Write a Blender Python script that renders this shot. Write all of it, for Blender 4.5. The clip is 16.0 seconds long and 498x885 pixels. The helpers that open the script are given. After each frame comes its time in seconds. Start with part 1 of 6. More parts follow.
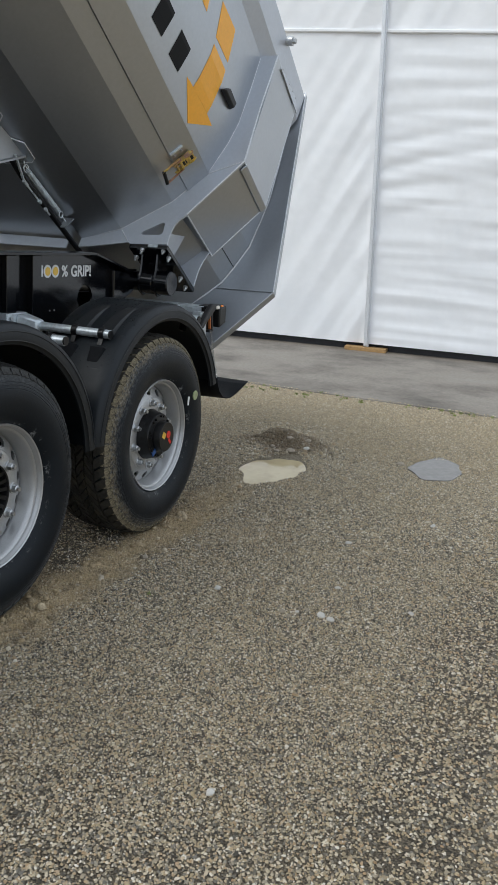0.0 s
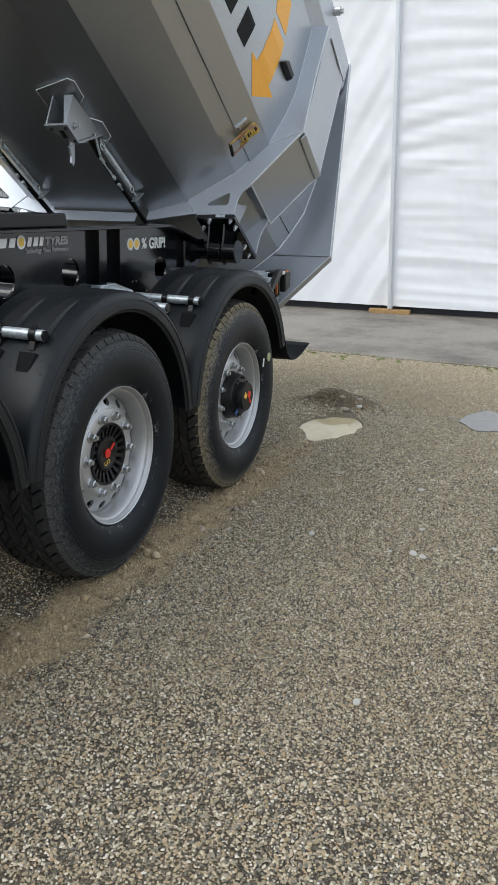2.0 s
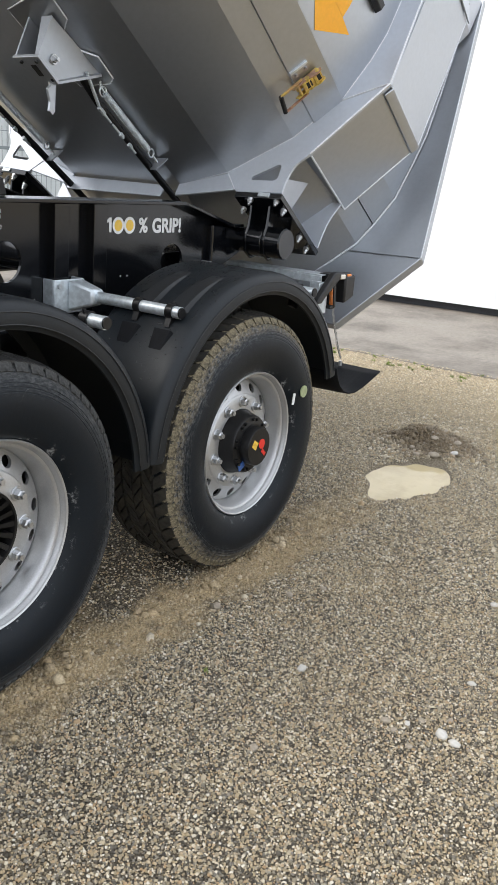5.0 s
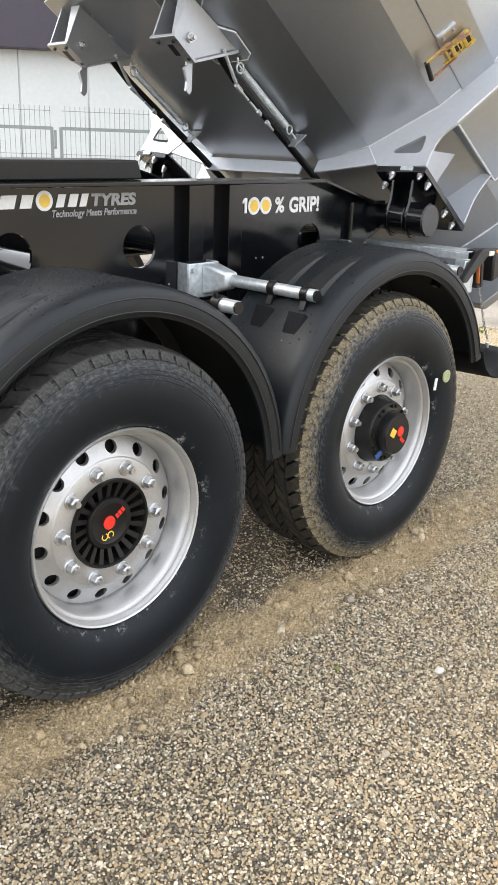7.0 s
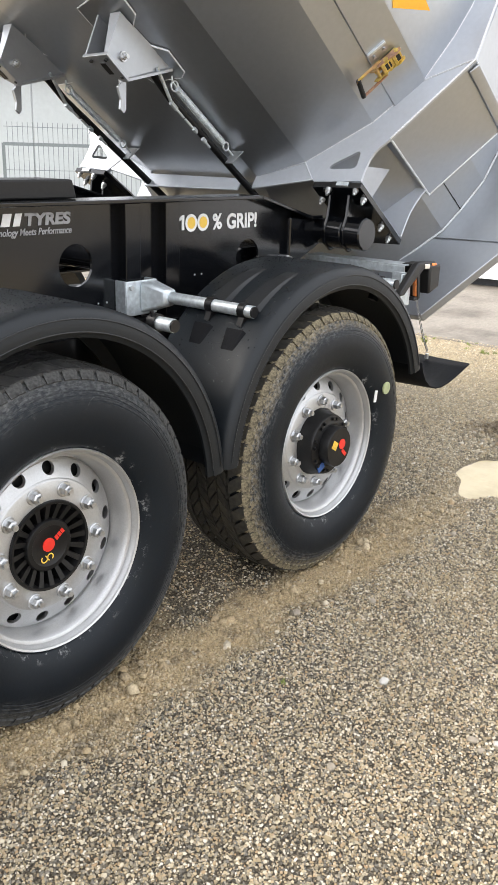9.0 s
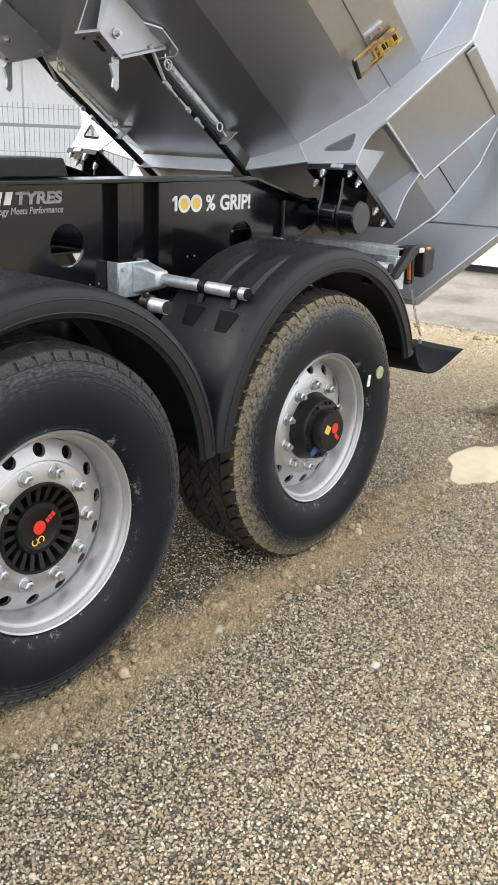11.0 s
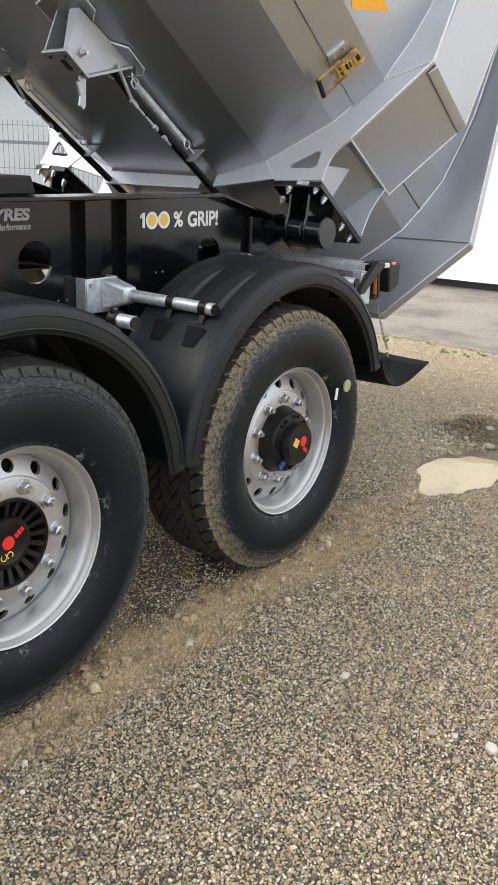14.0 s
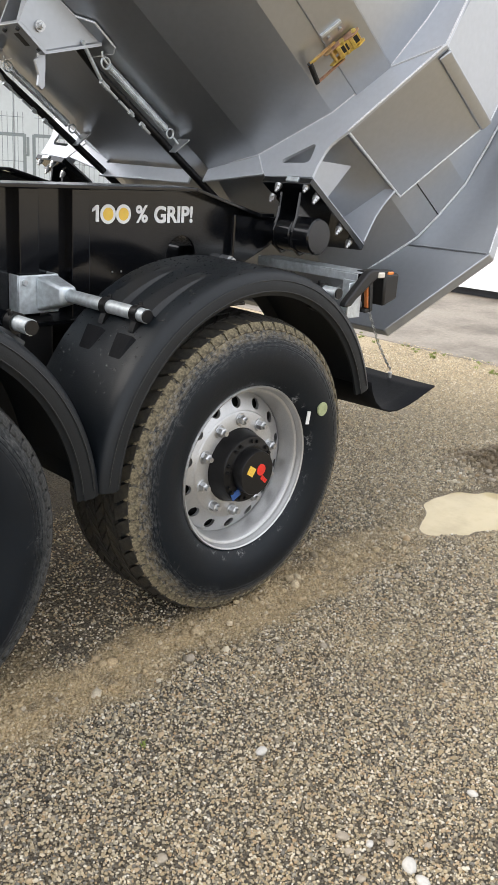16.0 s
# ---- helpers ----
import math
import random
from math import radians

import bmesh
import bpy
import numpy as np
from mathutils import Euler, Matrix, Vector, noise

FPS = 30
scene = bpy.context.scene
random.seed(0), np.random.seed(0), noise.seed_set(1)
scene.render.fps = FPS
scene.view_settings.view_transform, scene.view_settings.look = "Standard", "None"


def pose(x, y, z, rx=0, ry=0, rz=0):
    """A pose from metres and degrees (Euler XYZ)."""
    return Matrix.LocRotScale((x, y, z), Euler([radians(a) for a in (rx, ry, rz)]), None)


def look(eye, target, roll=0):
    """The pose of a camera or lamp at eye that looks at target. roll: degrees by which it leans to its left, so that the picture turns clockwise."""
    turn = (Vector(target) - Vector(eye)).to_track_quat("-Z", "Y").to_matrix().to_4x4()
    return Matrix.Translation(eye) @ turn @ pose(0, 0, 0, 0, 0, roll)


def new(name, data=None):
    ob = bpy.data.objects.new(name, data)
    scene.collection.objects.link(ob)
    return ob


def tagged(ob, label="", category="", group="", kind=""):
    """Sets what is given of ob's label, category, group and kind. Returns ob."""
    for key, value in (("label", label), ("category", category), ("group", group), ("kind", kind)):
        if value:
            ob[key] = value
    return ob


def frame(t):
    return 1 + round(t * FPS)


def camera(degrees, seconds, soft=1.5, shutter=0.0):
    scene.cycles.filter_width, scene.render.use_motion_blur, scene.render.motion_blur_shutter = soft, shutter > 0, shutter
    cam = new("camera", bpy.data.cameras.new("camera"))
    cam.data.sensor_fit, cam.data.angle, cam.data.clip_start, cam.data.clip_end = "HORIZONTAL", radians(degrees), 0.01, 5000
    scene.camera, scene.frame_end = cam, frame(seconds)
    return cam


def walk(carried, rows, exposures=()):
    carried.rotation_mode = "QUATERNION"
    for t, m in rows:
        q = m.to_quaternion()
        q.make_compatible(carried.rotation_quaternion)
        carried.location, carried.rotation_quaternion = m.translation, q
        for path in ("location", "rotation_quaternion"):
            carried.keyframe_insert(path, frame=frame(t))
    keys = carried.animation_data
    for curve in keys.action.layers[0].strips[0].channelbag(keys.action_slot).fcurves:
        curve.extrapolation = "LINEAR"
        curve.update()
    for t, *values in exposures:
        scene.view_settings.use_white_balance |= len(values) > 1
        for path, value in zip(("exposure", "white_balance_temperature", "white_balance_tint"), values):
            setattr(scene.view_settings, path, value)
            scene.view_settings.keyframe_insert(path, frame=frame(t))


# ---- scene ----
cam = camera(32.35, 16.0, soft=0.5)
# seconds, eye, target, roll: x runs along the trailer to its rear, y across it, z up
PATH = [
    (0, (-3.919, -2.112, 1.612), (-2.12, -1.383, 1.129), 4.0),
    (0.5, (-4.088, -2.018, 1.617), (-2.277, -1.312, 1.146), 3.7),
    (1, (-4.173, -1.983, 1.643), (-2.421, -1.162, 1.135), 3.3),
    (1.5, (-4.36, -1.948, 1.618), (-2.603, -1.147, 1.098), 2.7),
    (2, (-4.347, -1.833, 1.59), (-2.565, -1.11, 1.041), 1.7),
    (2.5, (-4.089, -1.839, 1.583), (-2.32, -1.115, 0.992), 3.4),
    (3, (-3.936, -1.88, 1.641), (-2.202, -1.092, 1.03), 5.1),
    (5.5, (-2.697, -1.802, 1.574), (-1.141, -0.694, 0.983), 3.3),
    (6, (-2.702, -1.797, 1.591), (-1.21, -0.605, 0.998), 2.3),
    (6.5, (-2.713, -1.776, 1.594), (-1.302, -0.511, 0.954), 2.3),
    (7, (-2.698, -1.765, 1.578), (-1.313, -0.486, 0.908), 2.1),
    (7.5, (-2.687, -1.772, 1.565), (-1.291, -0.508, 0.894), 2.1),
    (8, (-2.688, -1.781, 1.577), (-1.282, -0.521, 0.917), 1.8),
    (8.5, (-2.678, -1.789, 1.574), (-1.253, -0.543, 0.928), 1.5),
    (9, (-2.668, -1.8, 1.598), (-1.208, -0.594, 0.956), 1.7),
    (11.5, (-2.66, -1.782, 1.583), (-1.187, -0.609, 0.906), 2.4),
    (12, (-2.668, -1.797, 1.59), (-1.172, -0.65, 0.921), 2.5),
    (12.5, (-2.668, -1.808, 1.594), (-1.153, -0.679, 0.937), 2.4),
    (13, (-2.67, -1.812, 1.593), (-1.155, -0.68, 0.943), 2.3),
    (13.5, (-2.672, -1.815, 1.596), (-1.158, -0.68, 0.947), 2.3),
    (14, (-2.67, -1.813, 1.593), (-1.157, -0.672, 0.953), 2.3),
    (14.5, (-2.668, -1.819, 1.594), (-1.161, -0.665, 0.963), 2.6),
    (15, (-2.616, -1.878, 1.598), (-1.103, -0.731, 0.969), 4.2),
    (15.5, (-2.378, -1.874, 1.555), (-0.898, -0.699, 0.898), 4.9),
    (16, (-2.062, -1.923, 1.56), (-0.674, -0.631, 0.923), 3.9),
]
walk(cam, [(t, look(eye, target, roll)) for t, eye, target, roll in PATH], exposures=[(0.0, 0.12, 6150, 6), (0.5, -0.25, 6150, 6), (1.0, -0.03, 6150, 6), (2.0, 0.33, 6150, 6), (2.5, 0.3, 6170, 6), (3.0, 0.35, 6200, 7), (5.5, 1.1, 6550, 9), (6.0, 1.30, 6650, 9), (6.5, 1.55, 6750, 10), (7.0, 1.54, 6750, 10), (8.5, 1.45, 6750, 10), (11.5, 1.27, 6750, 10), (12.5, 1.1, 6750, 10), (15.0, 1.03, 6750, 10), (16.0, 1.13, 6750, 10)])

# ---- light: an overcast day, with a broad veiled sun ----
world = bpy.data.worlds.new("overcast_sky")
scene.world = world
world.use_nodes = True
wn, wl = world.node_tree.nodes, world.node_tree.links
sky = wn.new("ShaderNodeTexSky")
sky.sky_type, sky.sun_disc = "NISHITA", False
sky.sun_elevation, sky.sun_rotation = radians(52), radians(306)
sky.air_density, sky.dust_density, sky.ozone_density = 1.0, 3.0, 1.0
cloud = wn.new("ShaderNodeMixRGB")
cloud.blend_type = "MIX"
cloud.inputs[0].default_value = 0.72
cloud.inputs[2].default_value = (7.4, 7.6, 8.0, 1)
wl.new(sky.outputs[0], cloud.inputs[1])
wl.new(cloud.outputs[0], wn["Background"].inputs[0])
wn["Background"].inputs[1].default_value = 0.125
sun = new("veiled_sun", bpy.data.lights.new("veiled_sun", "SUN"))
sun.data.energy, sun.data.angle, sun.data.color = 1.3, radians(40), (1.0, 0.97, 0.92)
sun.matrix_world = look((-7, 5, 11), (0, 0, 0))


# ---- materials ----
def mat(name, color, rough=0.5, metal=0.0, vary=0.12, scale=30.0, bump=0.0, bump_scale=None, coat=0.0, spec=0.5,
        stain=None, stain_scale=3.0, stain_amount=0.5, island=0.0, rough_vary=0.1):
    """A surface with fine grain, broad stains and relief, at real-world size."""
    m = bpy.data.materials.new(name)
    m.use_nodes = True
    n, l = m.node_tree.nodes, m.node_tree.links
    p = n["Principled BSDF"]
    p.inputs["Metallic"].default_value = metal
    p.inputs["Coat Weight"].default_value = coat
    p.inputs["Coat Roughness"].default_value = 0.12
    p.inputs["Specular IOR Level"].default_value = spec
    co = n.new("ShaderNodeTexCoord")
    fine = n.new("ShaderNodeTexNoise")
    fine.inputs["Scale"].default_value, fine.inputs["Detail"].default_value = scale, 6
    l.new(co.outputs["Object"], fine.inputs["Vector"])
    broad = n.new("ShaderNodeTexNoise")
    broad.inputs["Scale"].default_value, broad.inputs["Detail"].default_value = stain_scale, 8 if stain else 2
    broad.inputs["Roughness"].default_value = 0.65
    l.new(co.outputs["Object"], broad.inputs["Vector"])
    ramp = n.new("ShaderNodeValToRGB")
    ramp.color_ramp.elements[0].position, ramp.color_ramp.elements[1].position = 0.3, 0.7
    ramp.color_ramp.elements[0].color = tuple(c * (1 - vary) for c in color) + (1,)
    ramp.color_ramp.elements[1].color = tuple(min(1, c * (1 + vary)) for c in color) + (1,)
    l.new(fine.outputs["Fac"], ramp.inputs["Fac"])
    out = ramp.outputs["Color"]
    if stain:
        mix = n.new("ShaderNodeMixRGB")
        edge = n.new("ShaderNodeValToRGB")
        edge.color_ramp.elements[0].position, edge.color_ramp.elements[1].position = 0.48, 0.68
        edge.color_ramp.elements[1].color = (stain_amount, stain_amount, stain_amount, 1)
        edge.color_ramp.elements[0].color = (0, 0, 0, 1)
        l.new(broad.outputs["Fac"], edge.inputs["Fac"])
        l.new(edge.outputs["Color"], mix.inputs[0])
        l.new(out, mix.inputs[1])
        mix.inputs[2].default_value = (*stain, 1)
        out = mix.outputs["Color"]
    if island:
        geo = n.new("ShaderNodeNewGeometry")
        hsv = n.new("ShaderNodeHueSaturation")
        mul = n.new("ShaderNodeMapRange")
        mul.inputs["To Min"].default_value, mul.inputs["To Max"].default_value = 1 - island, 1 + island
        l.new(geo.outputs["Random Per Island"], mul.inputs["Value"])
        l.new(mul.outputs["Result"], hsv.inputs["Value"])
        l.new(out, hsv.inputs["Color"])
        out = hsv.outputs["Color"]
    l.new(out, p.inputs["Base Color"])
    rr = n.new("ShaderNodeMapRange")
    rr.inputs["To Min"].default_value = max(0.02, rough - rough_vary)
    rr.inputs["To Max"].default_value = min(1.0, rough + rough_vary)
    l.new(broad.outputs["Fac"], rr.inputs["Value"])
    l.new(rr.outputs["Result"], p.inputs["Roughness"])
    if bump:
        b = n.new("ShaderNodeBump")
        b.inputs["Strength"].default_value, b.inputs["Distance"].default_value = 1.0, bump
        src = fine
        if bump_scale:
            src = n.new("ShaderNodeTexNoise")
            src.inputs["Scale"].default_value, src.inputs["Detail"].default_value = bump_scale, 4
            l.new(co.outputs["Object"], src.inputs["Vector"])
        l.new(src.outputs["Fac"], b.inputs["Height"])
        l.new(b.outputs["Normal"], p.inputs["Normal"])
    return m


PAINT = mat("silver_grey_paint", (0.455, 0.475, 0.50), 0.37, 0.90, 0.025, 45, coat=0.06, rough_vary=0.05)
GATE = mat("silver_grey_gate_paint", (0.41, 0.43, 0.46), 0.36, 0.70, 0.025, 45, coat=0.15, rough_vary=0.06)
FLAP = mat("black_flap_rubber", (0.006, 0.0065, 0.008), 0.62, 0.0, 0.2, 70, 0.0006, 140, spec=0.12)
PLATE = mat("silver_grey_plate", (0.53, 0.56, 0.61), 0.40, 0.45, 0.03, 45, coat=0.15)
WELD = mat("weld_bead", (0.72, 0.74, 0.77), 0.42, 0.35, 0.15, 120, 0.002, 180)
BLACK = mat("black_gloss_paint", (0.0046, 0.0052, 0.0066), 0.14, 0.0, 0.1, 60, 0.0002, 12.0, coat=0.1, rough_vary=0.06, spec=0.5)
SATIN = mat("black_satin_paint", (0.007, 0.007, 0.0075), 0.36, 0.0, 0.2, 60, 0.0004, 80, spec=0.35)
PLASTIC = mat("black_fender_plastic", (0.0050, 0.0076, 0.0106), 0.44, 0.0, 0.15, 90, 0.0005, 260, stain=(0.0095, 0.0130, 0.0165), stain_scale=9, stain_amount=0.35, spec=0.38)
RUBBER = mat("tyre_rubber", (0.0055, 0.006, 0.0065), 0.42, 0.0, 0.2, 70, 0.0006, 140, stain=(0.014, 0.014, 0.0135), stain_scale=7, stain_amount=0.5)
TREAD = mat("muddy_tread_rubber", (0.027, 0.025, 0.021), 0.75, 0.0, 0.4, 60, 0.002, 90, stain=(0.075, 0.063, 0.042), stain_scale=14, stain_amount=0.65)
LUG = mat("mud_caked_lug", (0.23, 0.195, 0.125), 0.85, 0.0, 0.6, 110, 0.003, 120, stain=(0.035, 0.031, 0.024), stain_scale=38, stain_amount=0.9)
LUG_GREY = mat("dusty_lug", (0.062, 0.063, 0.062), 0.8, 0.0, 0.6, 110, 0.002, 120, stain=(0.014, 0.014, 0.014), stain_scale=40, stain_amount=0.9)
TREAD_GREY = mat("dusty_tread_rubber", (0.030, 0.030, 0.030), 0.7, 0.0, 0.3, 60, 0.002, 90, stain=(0.085, 0.082, 0.075), stain_scale=13, stain_amount=0.7)


def tyre_rubber(name, mud, amount, rubbed):
    """Black sidewall: mud creeping in from the shoulder, pale scuffs at the bead, faint rings."""
    m = bpy.data.materials.new(name)
    m.use_nodes = True
    n, l = m.node_tree.nodes, m.node_tree.links
    p = n["Principled BSDF"]
    p.inputs["Specular IOR Level"].default_value = 0.28
    co = n.new("ShaderNodeTexCoord")
    flat = n.new("ShaderNodeVectorMath")
    flat.operation = "MULTIPLY"
    flat.inputs[1].default_value = (1, 0, 1)
    l.new(co.outputs["Object"], flat.inputs[0])
    rad = n.new("ShaderNodeVectorMath")
    rad.operation = "LENGTH"
    l.new(flat.outputs["Vector"], rad.inputs[0])
    r = rad.outputs["Value"]

    def noise_(scale, detail=6, rough=0.6):
        k = n.new("ShaderNodeTexNoise")
        k.inputs["Scale"].default_value, k.inputs["Detail"].default_value, k.inputs["Roughness"].default_value = scale, detail, rough
        l.new(co.outputs["Object"], k.inputs["Vector"])
        return k.outputs["Fac"]

    def op(kind, a, b):
        k = n.new("ShaderNodeMath")
        k.operation = kind
        for i, v in enumerate((a, b)):
            if isinstance(v, (int, float)):
                k.inputs[i].default_value = v
            else:
                l.new(v, k.inputs[i])
        return k.outputs[0]

    def span(v, a, b, lo=0.0, hi=1.0):
        k = n.new("ShaderNodeMapRange")
        for key, x in (("From Min", a), ("From Max", b), ("To Min", lo), ("To Max", hi)):
            k.inputs[key].default_value = x
        l.new(v, k.inputs["Value"])
        return k.outputs["Result"]

    n1, n2, n3 = noise_(9), noise_(60, 8, 0.75), noise_(26, 8, 0.8)
    edge = op("ADD", r, op("MULTIPLY", op("SUBTRACT", n1, 0.5), 0.06))
    dirt = op("MULTIPLY", op("MULTIPLY", op("MULTIPLY", span(edge, 0.455, 0.500), span(r, 0.5138, 0.510)), span(n2, 0.40, 0.58)), amount)
    bead = op("MULTIPLY", span(r, 0.335, 0.302), span(n3, 0.565, 0.64))
    swirl = n.new("ShaderNodeTexNoise")
    swirl.inputs["Scale"].default_value, swirl.inputs["Detail"].default_value = 14, 9
    swirl.inputs["Roughness"].default_value, swirl.inputs["Distortion"].default_value = 0.8, 1.5
    l.new(co.outputs["Object"], swirl.inputs["Vector"])
    scuff = op("MULTIPLY", op("MULTIPLY", span(r, 0.400, 0.440), span(swirl.outputs["Fac"], 0.60, 0.68)), 0.35)
    bead = op("MAXIMUM", bead, scuff)
    # rubbed streaks that run round the outer sidewall
    xyz = n.new("ShaderNodeSeparateXYZ")
    l.new(co.outputs["Object"], xyz.inputs["Vector"])
    ring = n.new("ShaderNodeCombineXYZ")
    l.new(op("MULTIPLY", r, 150.0), ring.inputs[0])
    l.new(op("MULTIPLY", op("ARCTAN2", xyz.outputs["X"], xyz.outputs["Z"]), 22.0), ring.inputs[1])
    rub = n.new("ShaderNodeTexNoise")
    rub.inputs["Scale"].default_value, rub.inputs["Detail"].default_value, rub.inputs["Roughness"].default_value = 1.0, 7, 0.72
    l.new(ring.outputs["Vector"], rub.inputs["Vector"])
    streak = op("MULTIPLY", op("MULTIPLY", span(edge, 0.425, 0.475), span(r, 0.5138, 0.505)), span(rub.outputs["Fac"], 0.47, 0.62))
    bead = op("MAXIMUM", bead, op("MULTIPLY", streak, rubbed))
    # black leaning blue: the sky's reflection is put into the base colour
    base = n.new("ShaderNodeMixRGB")
    base.inputs[1].default_value, base.inputs[2].default_value = (0.0028, 0.0052, 0.0084, 1), (0.0052, 0.0090, 0.0140, 1)
    l.new(n1, base.inputs[0])
    mixa = n.new("ShaderNodeMixRGB")
    mixa.inputs[2].default_value = (*mud, 1)
    l.new(dirt, mixa.inputs[0])
    l.new(base.outputs[0], mixa.inputs[1])
    mixb = n.new("ShaderNodeMixRGB")
    mixb.inputs[2].default_value = (0.42, 0.43, 0.43, 1)
    l.new(op("MULTIPLY", bead, 0.65), mixb.inputs[0])
    l.new(mixa.outputs[0], mixb.inputs[1])
    l.new(mixb.outputs[0], p.inputs["Base Color"])
    l.new(span(op("ADD", dirt, op("MULTIPLY", n1, 0.3)), 0.0, 0.9, 0.36, 0.85), p.inputs["Roughness"])
    b = n.new("ShaderNodeBump")
    b.inputs["Strength"].default_value, b.inputs["Distance"].default_value = 1.0, 0.0007
    l.new(op("ADD", n2, op("MULTIPLY", dirt, 0.8)), b.inputs["Height"])
    l.new(b.outputs["Normal"], p.inputs["Normal"])
    return m


TYRE = tyre_rubber("tyre_sidewall", (0.115, 0.115, 0.11), 0.65, 0.24)
TYRE_MUDDY = tyre_rubber("muddy_tyre_sidewall", (0.29, 0.24, 0.155), 0.95, 0.42)
RIM = mat("silver_wheel_paint", (0.55, 0.555, 0.56), 0.45, 0.84, 0.06, 200, 0.0003, 40, stain=(0.47, 0.47, 0.46), stain_scale=11, stain_amount=0.4)
NUT = mat("zinc_nut_steel", (0.55, 0.56, 0.57), 0.34, 0.9, 0.2, 90, 0.0006, 150)
ZINC = mat("galvanised_steel", (0.66, 0.71, 0.74), 0.45, 0.70, 0.18, 45, 0.0005, 60, stain=(0.46, 0.50, 0.53), stain_scale=18, stain_amount=0.5)
BRASS = mat("yellow_chromate_steel", (0.66, 0.49, 0.13), 0.35, 0.75, 0.25, 60, 0.0006, 120, stain=(0.55, 0.30, 0.22), stain_scale=16, stain_amount=0.7)
RED = mat("red_badge", (0.75, 0.035, 0.022), 0.4, 0, 0.05, 60)
YELLOW = mat("orange_yellow_film", (0.92, 0.42, 0.018), 0.38, 0, 0.04, 60)
SUNNY = mat("yellow_print", (0.85, 0.55, 0.08), 0.4, 0, 0.04, 60)
WHITE = mat("white_print", (0.80, 0.80, 0.79), 0.4, 0, 0.04, 60)
GREYP = mat("grey_print", (0.33, 0.33, 0.34), 0.4, 0, 0.05, 60)
DARK = mat("matt_black_film", (0.008, 0.008, 0.0085), 0.45, 0, 0.1, 60)
PRINT = mat("black_print", (0.006, 0.0065, 0.0075), 0.5, 0, 0.1, 60, spec=0.15)
AMBER = mat("amber_lens", (0.80, 0.22, 0.02), 0.15, 0, 0.05, 60, coat=0.5)
REFLEX = mat("dull_amber_reflector", (0.42, 0.12, 0.025), 0.3, 0, 0.2, 300)
LENS = mat("clear_lens", (0.75, 0.70, 0.62), 0.12, 0, 0.05, 60, coat=0.5)
BLUE = mat("blue_sticker", (0.03, 0.10, 0.32), 0.4, 0, 0.2, 60)
GREENY = mat("pale_green_sticker", (0.36, 0.40, 0.22), 0.5, 0, 0.15, 90)


# ---- mesh helpers ----
def put(bm, name, material, parent=None, label="", smooth=40, bevel=0.0, segments=2):
    """Links a bmesh as one mesh object."""
    bmesh.ops.recalc_face_normals(bm, faces=bm.faces)
    me = bpy.data.meshes.new(name)
    bm.to_mesh(me)
    bm.free()
    me.materials.append(material)
    if smooth:
        me.polygons.foreach_set("use_smooth", [True] * len(me.polygons))
        me.set_sharp_from_angle(angle=radians(smooth))
    ob = new(name, me)
    if parent:
        ob.parent = parent
    if label:
        ob["label"] = label
    if bevel:
        b = ob.modifiers.new("bevel", "BEVEL")
        b.width, b.segments, b.limit_method, b.angle_limit = bevel, segments, "ANGLE", radians(35)
    return ob


def part(name, bm, material, parent, label="", **k):
    return put(bm, name, material, parent, label, **k)


def thing(name, label, category, group="", kind="", at=(0, 0, 0)):
    e = new(name)
    e.location = at
    return tagged(e, label, category, group, kind)


def box(bm, lo, hi, m=None):
    vs = [bm.verts.new((x, y, z)) for x in (lo[0], hi[0]) for y in (lo[1], hi[1]) for z in (lo[2], hi[2])]
    for f in ((0, 1, 3, 2), (4, 6, 7, 5), (0, 4, 5, 1), (2, 3, 7, 6), (0, 2, 6, 4), (1, 5, 7, 3)):
        bm.faces.new([vs[i] for i in f])
    if m:
        bmesh.ops.transform(bm, matrix=m, verts=vs)
    return bm


def prism(bm, outline, a, b, m=None):
    """A closed outline in the (y, z) plane, drawn out along x from a to b."""
    k = len(outline)
    A = [bm.verts.new((a, y, z)) for y, z in outline]
    B = [bm.verts.new((b, y, z)) for y, z in outline]
    for i in range(k):
        bm.faces.new((A[i], A[(i + 1) % k], B[(i + 1) % k], B[i]))
    bm.faces.new(A[::-1])
    bm.faces.new(B)
    if m:
        bmesh.ops.transform(bm, matrix=m, verts=A + B)
    return bm


def loft(bm, first, second, m=None):
    """Joins two closed rings of as many places each, and closes both ends."""
    k = len(first)
    A, B = [bm.verts.new(p) for p in first], [bm.verts.new(p) for p in second]
    for i in range(k):
        bm.faces.new((A[i], A[(i + 1) % k], B[(i + 1) % k], B[i]))
    bm.faces.new(A[::-1])
    bm.faces.new(B)
    if m:
        bmesh.ops.transform(bm, matrix=m, verts=A + B)
    return bm


def lathe(bm, profile, segs=72, start=0.0, sweep=360.0, m=None):
    """(radius, y) turned round the y axis; angle 0 is up, and grows towards +x."""
    full = abs(sweep - 360) < 1e-6
    k = segs if full else segs + 1
    rings = []
    for i in range(k):
        a = radians(start + sweep * i / segs)
        rings.append([bm.verts.new((r * math.sin(a), y, r * math.cos(a))) for r, y in profile])
    for i in range(segs):
        A, B = rings[i], rings[(i + 1) % k]
        for j in range(len(profile) - 1):
            bm.faces.new((A[j], A[j + 1], B[j + 1], B[j]))
    if m:
        bmesh.ops.transform(bm, matrix=m, verts=[v for r in rings for v in r])
    return bm


